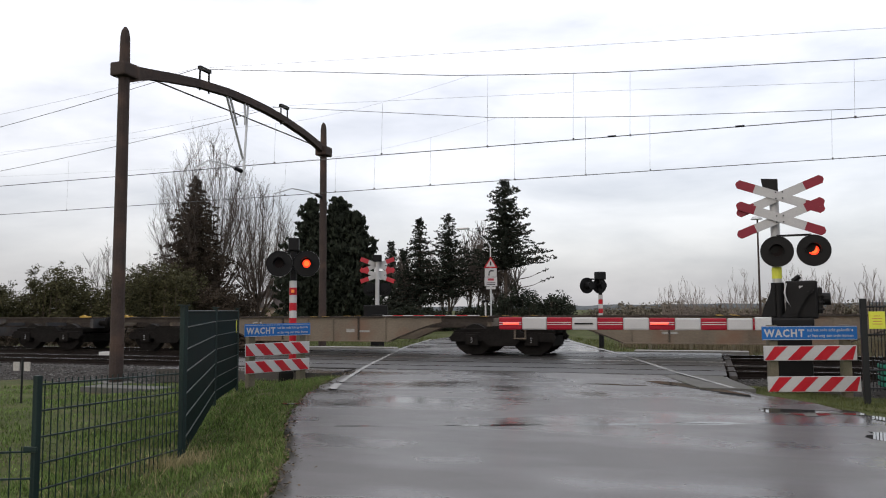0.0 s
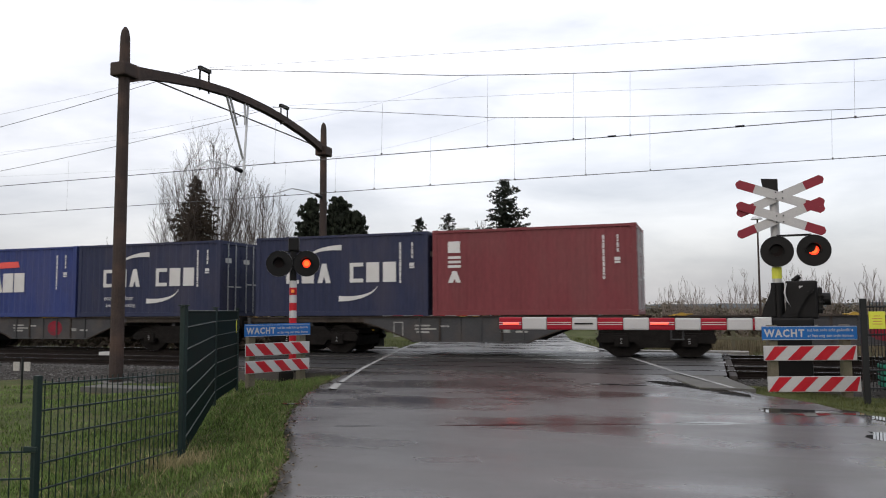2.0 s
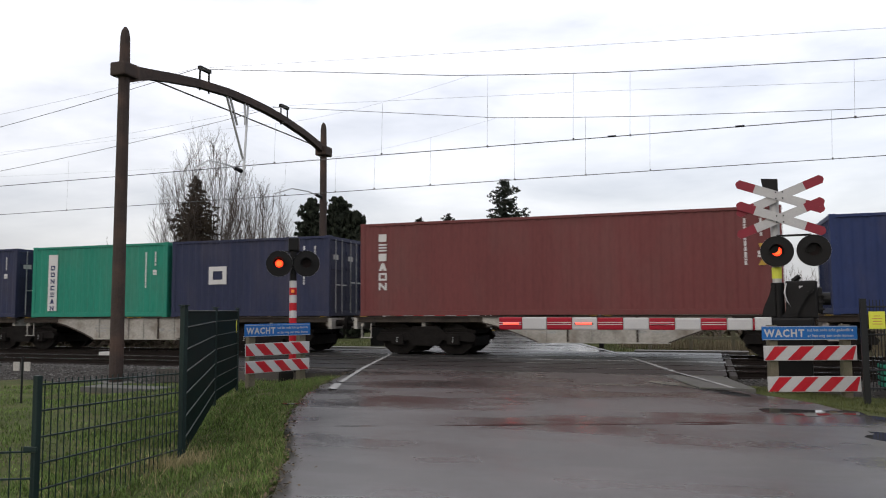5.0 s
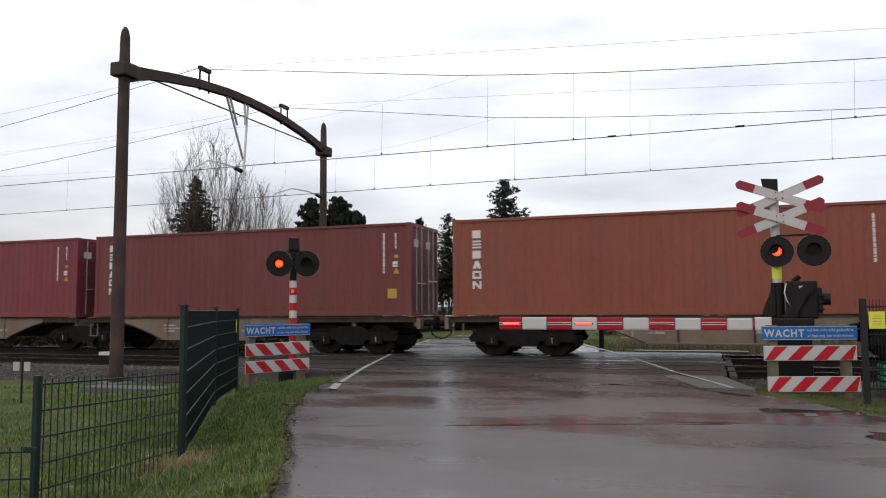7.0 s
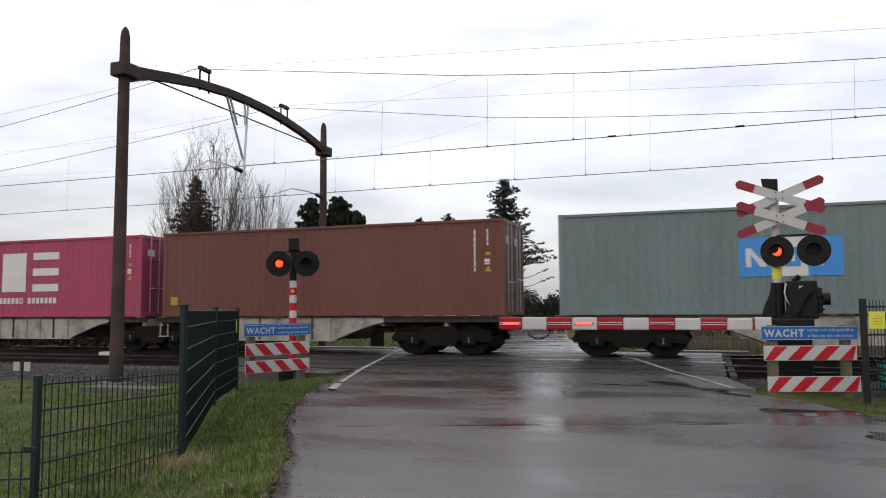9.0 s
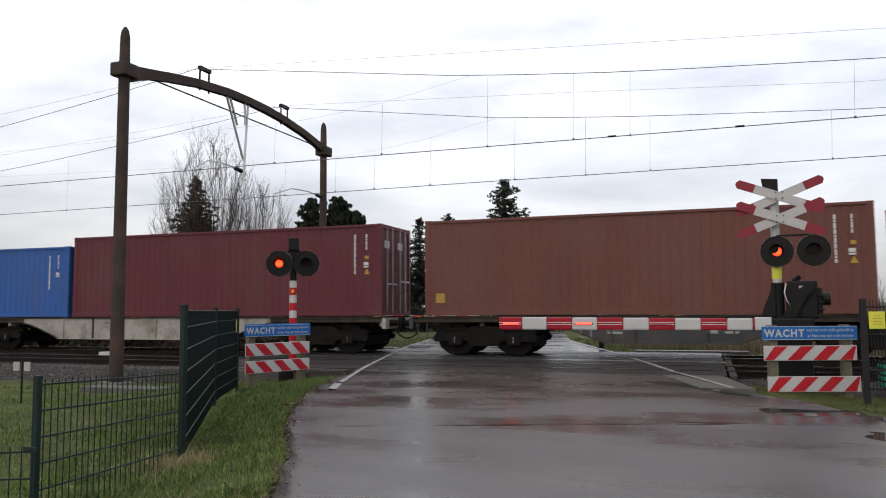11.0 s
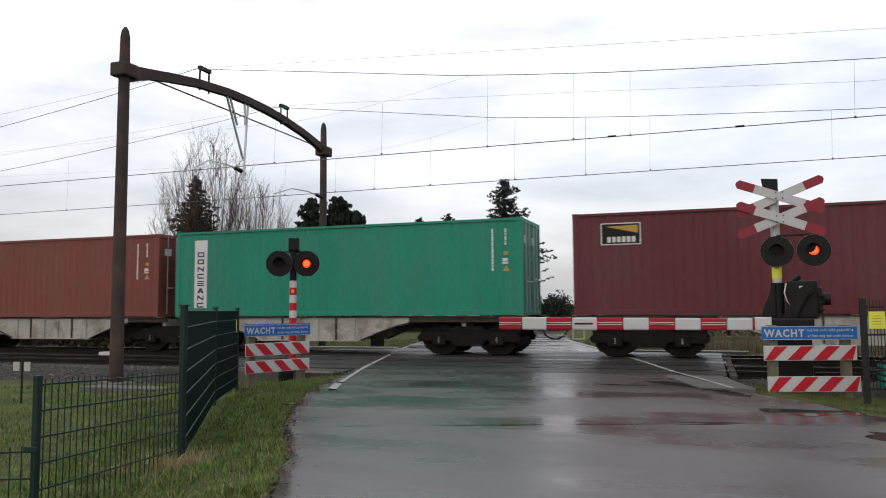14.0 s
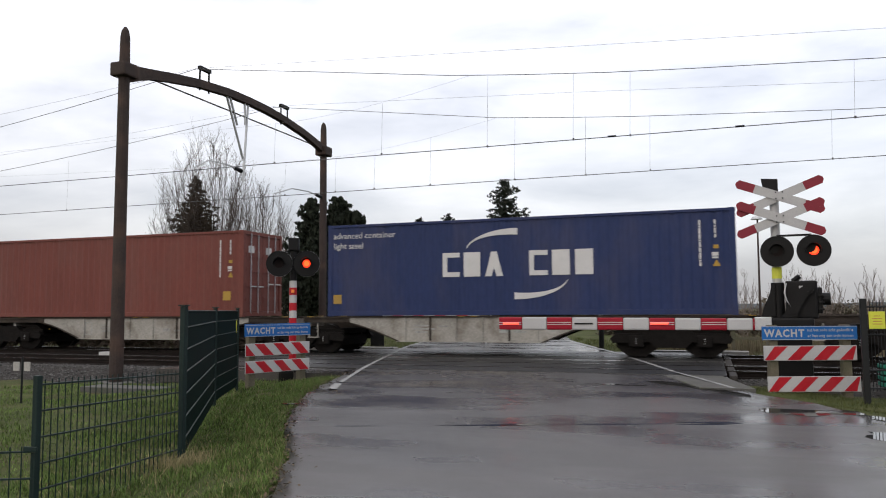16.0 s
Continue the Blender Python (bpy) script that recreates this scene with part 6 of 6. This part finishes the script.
def shrub_mass(name, x, y, z, w, d, h, seed, label, material, blobs, per, size, cat="shrub", group="", tops=0.35):
    """An evergreen thicket: many leaf clumps with an uneven top, on short stems."""
    rng = random.Random(seed)
    root = empty(name, pose(x, y, z), label, cat, group)
    centres, segs = [], []
    for _ in range(blobs):
        u = rng.uniform(-1, 1)
        px, py = u * w / 2, rng.uniform(-1, 1) * d / 2
        top = h * (1 - tops * rng.random()) * (1 - 0.35 * abs(u) ** 3) * (0.85 + 0.3 * noise.noise((px * 0.5 + seed, 0, 0)))
        r = rng.uniform(0.25, 0.55) * min(1.0, h / 3)
        pz = rng.uniform(0.1, 1) ** 0.7 * top
        centres.append((px, py, pz, r))
        if rng.random() < 0.25:
            segs.append((Vector((px * 0.8, py, 0)), Vector((px, py, pz)), 0.03, 0.01))
    v, f = branch_mesh(segs)
    from_data("stems", v, f, BARK, root)
    v, f = leaf_quads(rng, centres, size, per, 0.9)
    tagged(from_data("foliage", v, f, material, root), kind="stuff")
    return root


BROWN_HEDGE = mat("brown_winter_hedge", (0.12, 0.105, 0.082), rough=0.9, var=0.3, spec=0.1, island=0.4)


def trees():
    g = -0.45
    conifer(-38.1, 50.3, g, 12.5, 4.6, 11, "tall brownish spruce with dead lower boughs", BROWN_NEEDLE, clear=0.02, layers=64, size=0.085, per=26, power=0.8, droop=0.22, uneven=0.4, tuft=0.75)
    fan_tree(-38.6, 52.6, g, 16.0, 4.9, 38, 3, "tall leafless tree with fine upright twigs")
    fan_tree(-35.0, 54.4, g, 13.0, 3.5, 28, 7, "leafless tree with fine upright twigs")
    fan_tree(-41.4, 53.0, g, 10.4, 2.6, 14, 9, "leafless tree with fine spreading twigs")
    conifer(-24.6, 44.6, g, 9.0, 2.6, 21, "dark bushy cypress with ragged top", CYPRESS, clear=0.0, layers=56, size=0.17, per=21, power=0.75, top_r=0.1, droop=-0.9, uneven=0.4, tuft=0.75, rise=-1.7)
    conifer(-23.1, 45.4, g, 9.1, 2.9, 22, "dark bushy cypress with ragged top", CYPRESS, clear=0.0, layers=56, size=0.17, per=21, power=0.7, top_r=0.1, droop=-0.9, uneven=0.4, tuft=0.75, rise=-1.7)
    conifer(-21.6, 45.0, g, 8.1, 1.6, 23, "dark bushy cypress with ragged top", CYPRESS, clear=0.0, layers=42, size=0.17, per=21, power=0.6, top_r=0.1, droop=-0.9, uneven=0.45, tuft=0.75, rise=-1.7)
    conifer(-23.2, 60.7, g, 9.7, 3.7, 31, "dark fir with feathery layered boughs", NEEDLE, clear=0.26, layers=38, gap=0.12, size=0.12, per=9, power=0.95, droop=0.05, uneven=0.35, tuft=0.6)
    conifer(-20.8, 61.4, g, 10.0, 4.0, 32, "dark fir with feathery layered boughs", NEEDLE, clear=0.3, layers=36, gap=0.2, size=0.12, per=9, power=0.85, droop=-0.1, uneven=0.4, tuft=0.6)
    conifer(-27.4, 64.5, g, 8.1, 1.9, 33, "thin dark fir with layered boughs", NEEDLE, clear=0.1, layers=34, gap=0.08, size=0.1, per=14)
    conifer(-25.6, 63.0, g, 7.2, 2.4, 34, "dark dense fir beside the road", NEEDLE, clear=0.05, layers=38, gap=0.05, size=0.1, per=16)
    conifer(-15.5, 60.2, g, 12.5, 5.0, 35, "tall dark pine with open layered boughs", NEEDLE, clear=0.42, layers=36, gap=0.2, size=0.11, per=15, power=0.7, droop=-0.12, uneven=0.42, tuft=0.95, extra=((0.1, 3.9, 3.6), (0.35, 4.6, 3.3), (2.9, 5.2, 2.4), (3.6, 4.6, 1.6)))
    for k, (x, y, h) in enumerate(((-20.3, 66, 9.8), (-18.4, 65, 8.8), (-22.6, 65.5, 8.6), (-24.3, 62.5, 7.4), (-17.0, 64.5, 8.0))):
        bare_tree(x, y, g, h, 0.6, 40 + k, "leafless roadside tree with tangled twigs", stems=3, depth=5, twig=0.02, limit=7000)
    shrub_mass("shrub", -12.9, 57.0, g, 6.6, 2.6, 4.0, 51, "dark evergreen shrub beside the far road", CYPRESS, 700, 30, 0.09)
    shrub_mass("shrub", -24.0, 58.5, g, 9.0, 2.5, 2.6, 52, "dark undergrowth beneath roadside trees", CYPRESS, 800, 26, 0.1)
    shrub_mass("shrub", -17.6, 60.0, g, 4.4, 2.2, 2.5, 57, "dark undergrowth beneath roadside trees", CYPRESS, 420, 26, 0.1)
    shrub_mass("tree_row", -44.6, 43.4, g, 4.6, 3.5, 6.0, 53, "dark evergreen garden tree with leafy crown", HEDGE, 714, 34, 0.085, "tree")
    shrub_mass("tree_row", -48.4, 41.6, g, 3.6, 3.0, 4.9, 54, "dark evergreen garden tree with leafy crown", HEDGE, 442, 34, 0.085, "tree")
    shrub_mass("tree_row", -40.4, 44.6, g, 4.6, 3.0, 5.2, 55, "olive evergreen garden tree with leafy crown", HEDGE, 646, 34, 0.085, "tree")
    shrub_mass("tree_row", -41.2, 48.4, g, 4.8, 2.6, 6.9, 60, "olive evergreen garden tree with leafy crown", HEDGE, 720, 34, 0.085, "tree")
    shrub_mass("tree_row", -36.8, 46.0, g, 4.2, 3.0, 6.2, 56, "olive evergreen garden tree with leafy crown", HEDGE, 680, 34, 0.085, "tree")
    shrub_mass("tree_row", -33.9, 47.5, g, 4.0, 3.0, 4.6, 58, "low brown-green garden thicket behind wagons", BROWN_NEEDLE, 646, 34, 0.085, "shrub")
    shrub_mass("tree_row", -28.8, 47.5, g, 3.0, 2.0, 2.2, 59, "low dark garden hedge", HEDGE, 160, 12, 0.14, "shrub")
    fan_tree(-46.6, 50.0, g, 7.6, 1.6, 14, 61, "small leafless garden tree")
    fan_tree(-38.6, 47.0, g, 7.4, 1.2, 10, 62, "small leafless garden tree")
    bare_tree(-52.5, 41.0, g, 4.8, 0.7, 63, "small leafless garden tree", depth=5, limit=2500, stems=2)
    # bare shrubs along the field on the other side of the road
    rng = random.Random(70)
    for k in range(26):
        x = -2.6 + 0.78 * k + rng.uniform(-0.4, 0.4)
        y = 47 + rng.uniform(-2, 3)
        fan_tree(x, y, g, rng.uniform(2.4, 4.3), rng.uniform(0.9, 1.5), 15, 80 + k, "leafless thin-stemmed bush at field edge", 0.0075, "bare bushes at the field edge", PALE_TWIG, 0.6, 0.22)


shrub_mass("hedge", 8.5, 49.5, -0.45, 30, 1.6, 2.45, 91, "low brown winter hedge along the field", BROWN_HEDGE, 1500, 18, 0.1, "hedge", tops=0.2)
shrub_mass("hedge", -3.4, 62.0, -0.45, 13, 2.0, 2.7, 93, "low brown winter hedge along the field", BROWN_HEDGE, 600, 18, 0.1, "hedge", tops=0.2)
shrub_mass("hedge", -34, 29.3, -0.45, 34, 2.0, 1.5, 92, "low dark bramble hedge behind the tracks", BROWN_NEEDLE, 1300, 18, 0.11, "hedge", tops=0.25)
trees()


def reeds():
    rng = random.Random(9)
    verts, faces = [], []
    for _ in range(9000):
        x, y = rng.uniform(-3.5, 22), rng.gauss(33.5, 1.6)
        if x < road_right(y) + 0.7:
            continue
        h = rng.uniform(0.35, 1.0)
        a = rng.uniform(0, 3.14)
        c, s = math.cos(a) * 0.018, math.sin(a) * 0.018
        lx, ly = rng.gauss(0, 0.13), rng.gauss(0, 0.13)
        b = len(verts)
        verts += [(x - c, y - s, -0.5), (x + c, y + s, -0.5), (x + lx, y + ly, -0.45 + h)]
        faces.append((b, b + 1, b + 2))
    tagged(from_data("dry_reeds", verts, faces, REED), "dead straw-coloured reeds beyond the tracks", "reeds", kind="stuff")


def distance():
    """A low ridge of woods on the horizon, haze put into its colour, and a house behind the trees."""
    rng = random.Random(4)
    verts, faces = [], []
    n = 160
    for i in range(n + 1):
        a = radians(-75 + 150 * i / n)
        d = 1900
        h = 10 + 3 * noise.noise((i * 0.07, 1, 0)) + 2.2 * noise.noise((i * 0.5, 2, 0))
        if -8 < math.degrees(a) < 22:
            h += 2
        verts += [(d * math.sin(a), d * math.cos(a), -3), (d * math.sin(a), d * math.cos(a), max(5, h)), (d * 1.05 * math.sin(a), d * 1.05 * math.cos(a), -3)]
    for i in range(n):
        faces += [(3 * i, 3 * i + 3, 3 * i + 4, 3 * i + 1), (3 * i + 1, 3 * i + 4, 3 * i + 5, 3 * i + 2)]
    tagged(from_data("distant_woods", verts, faces, HAZED_WOODS), "wooded ridge on the horizon, coloured grey-blue with haze", "woods", kind="structure")
    h = empty("house", pose(-48.3, 78.6, -0.45, 0, 0, 20), "low house with dark tiled roof behind trees", "house")
    part("wall", box((-4, -3, 0), (4, 3, 2.3), 0.02), BRICK, h)
    part("roof", prism([(-4.3, 2.25), (4.3, 2.25), (0.0, 4.4)], -3.3, 3.3), ROOF, h)
    for x in (-2.2, 0.6):
        w = part("window", box((x, -3.04, 0.8), (x + 1.4, -2.98, 1.9), 0.01), WHITE, h, "white framed window")
        part("pane", box((x + 0.1, -3.06, 0.9), (x + 1.3, -3.045, 1.8)), GLASS_DARK, w)
    part("gable_window", box((-0.5, -3.33, 2.7), (0.5, -3.29, 3.4), 0.01), WHITE, h, "white gable window")


reeds()
distance()


# ---- grass ----
def grass(name, n, place, h0, h1, width, material, seed, label, lean=0.5):
    rng = random.Random(seed)
    verts, faces = [], []
    while len(faces) < n * 2:
        x, y = place(rng)
        if road_left(y) - 0.02 + 0.1 * noise.noise((y * 3, 0, 5)) < x < road_right(y) + 0.02:
            continue
        z = ground_z(x, y) - 0.015
        h = rng.uniform(h0, h1) * (0.4 + 0.75 * max(0.0, noise.noise((x * 1.3, y * 1.3, 7)) + 0.4) + 0.75 * max(0.0, noise.noise((x * 4.5, y * 4.5, 2))))
        a, b = rng.uniform(0, 6.28), rng.uniform(0, 6.28)
        cx, cy = math.cos(a) * width, math.sin(a) * width
        k = lean * h * rng.random()
        lx, ly = math.cos(b) * k, math.sin(b) * k
        i = len(verts)
        verts += [(x - cx, y - cy, z), (x + cx, y + cy, z), (x + lx * 0.4 + cx * 0.7, y + ly * 0.4 + cy * 0.7, z + h * 0.6), (x + lx * 0.4 - cx * 0.7, y + ly * 0.4 - cy * 0.7, z + h * 0.6), (x + lx, y + ly, z + h)]
        faces += [(i, i + 1, i + 2, i + 3), (i + 3, i + 2, i + 4)]
    return tagged(from_data(name, verts, faces, material), label, "grass", kind="stuff")


def verge(rng):
    y = 4.0 + 11.5 * rng.random() ** 1.6
    return road_left(y) + 0.1 - 3.0 * rng.random() ** 1.5, y


def field(rng):
    return rng.uniform(-16, -4.5), 4.2 + 11 * rng.random() ** 1.3


def verge_right(rng):
    return rng.uniform(0.7, 6), rng.uniform(12.2, 16.2)


def far_verge(rng):
    y = rng.uniform(25.8, 40)
    return (road_right(y) + rng.uniform(0.1, 9)) if rng.random() < 0.6 else (road_left(y) - rng.uniform(0.1, 8)), y


grass("verge_grass", 56000, verge, 0.035, 0.115, 0.0042, BLADE, 1, "rough green verge grass beside the road", 0.9)
grass("field_grass", 60000, field, 0.04, 0.11, 0.005, BLADE, 2, "short damp field grass behind the fence", 0.9)
grass("dry_grass", 6000, verge, 0.06, 0.15, 0.003, DRY_BLADE, 3, "dry straw-coloured grass tufts in the verge", 1.2)
grass("verge_grass", 16000, verge_right, 0.03, 0.10, 0.004, FAR_BLADE, 4, "rough green grass round the warning boards", 0.8)
grass("far_grass", 12000, far_verge, 0.08, 0.22, 0.008, FAR_BLADE, 6, "green verge grass beyond the tracks", 0.7)


def road_edge(rng):
    y = 4.0 + 11.5 * rng.random() ** 1.4
    return road_left(y) + rng.gauss(-0.05, 0.11), y


def litter(n):
    """Rotting leaves and crumbs of soil along the edge of the asphalt."""
    rng = random.Random(12)
    verts, faces = [], []
    for _ in range(n):
        x, y = road_edge(rng)
        z = max(ground_z(x, y), road_z(y) + 0.01 if x > road_left(y) - 0.05 else -9) + 0.012
        r = rng.uniform(0.008, 0.026)
        a = rng.uniform(0, 6.28)
        u = Vector((math.cos(a), math.sin(a), rng.gauss(0, 0.35))) * r
        v = Vector((-math.sin(a), math.cos(a), rng.gauss(0, 0.35))) * r * 0.6
        c = Vector((x, y, z))
        i = len(verts)
        verts += [c - u, c + v, c + u, c - v]
        faces.append((i, i + 1, i + 2, i + 3))
    tagged(from_data("leaf_litter", verts, faces, LITTER), "brown leaf litter along the asphalt edge", "leaf litter", kind="stuff")


litter(1700)


def corner_tuft(rng):
    return -5.15 + rng.gauss(0, 0.16), 6.55 + rng.gauss(0, 0.22)


grass("dry_grass_tuft", 700, corner_tuft, 0.14, 0.3, 0.003, DRY_BLADE, 8, "dry straw-coloured tuft at the fence post", 1.3)


# ---- what moves ----
FLASH, START, SHARE = 0.6690, 0.178, 0.35


def lit(phase, t):
    if phase == "T":
        return t < 2.45 or 4.6 < t < 13.4 or t > 15.75
    if phase in "lr" and not lit("T", t):
        return False
    first = ((t - START) % FLASH) < SHARE * FLASH
    return first if phase in "Ll" else not first


def motions():
    times = [0.5 * k for k in range(33)]
    for thing, place in MOVERS:
        at = thing.matrix_basis.translation.copy()
        rows = []
        for k, t in enumerate(times):
            real = t - 0.02 if k % 2 else t
            rows.append((t, pose(place - along(real), at.y, at.z)))
        walk(thing, rows)
    # the glowing inserts of the lamps slip back behind the lens when dark
    for glow, (x, y, z), phase in LAMPS:
        on, off = pose(x, y, z), pose(x, y + 0.05, z)
        state = lit(phase, 0.0)
        rows = [(0.0, on if state else off)]
        for k in range(1, 481):
            t = k / 30
            now = lit(phase, t)
            if now != state:
                rows.append(((k - 1) / 30, on if state else off))
                rows.append((t, on if now else off))
                state = now
        rows.append((16.0, on if state else off))
        clean = []
        for t, m in rows:
            if clean and abs(clean[-1][0] - t) < 1e-4:
                clean[-1] = (t, m)
            else:
                clean.append((t, m))
        walk(glow, clean)


motions()
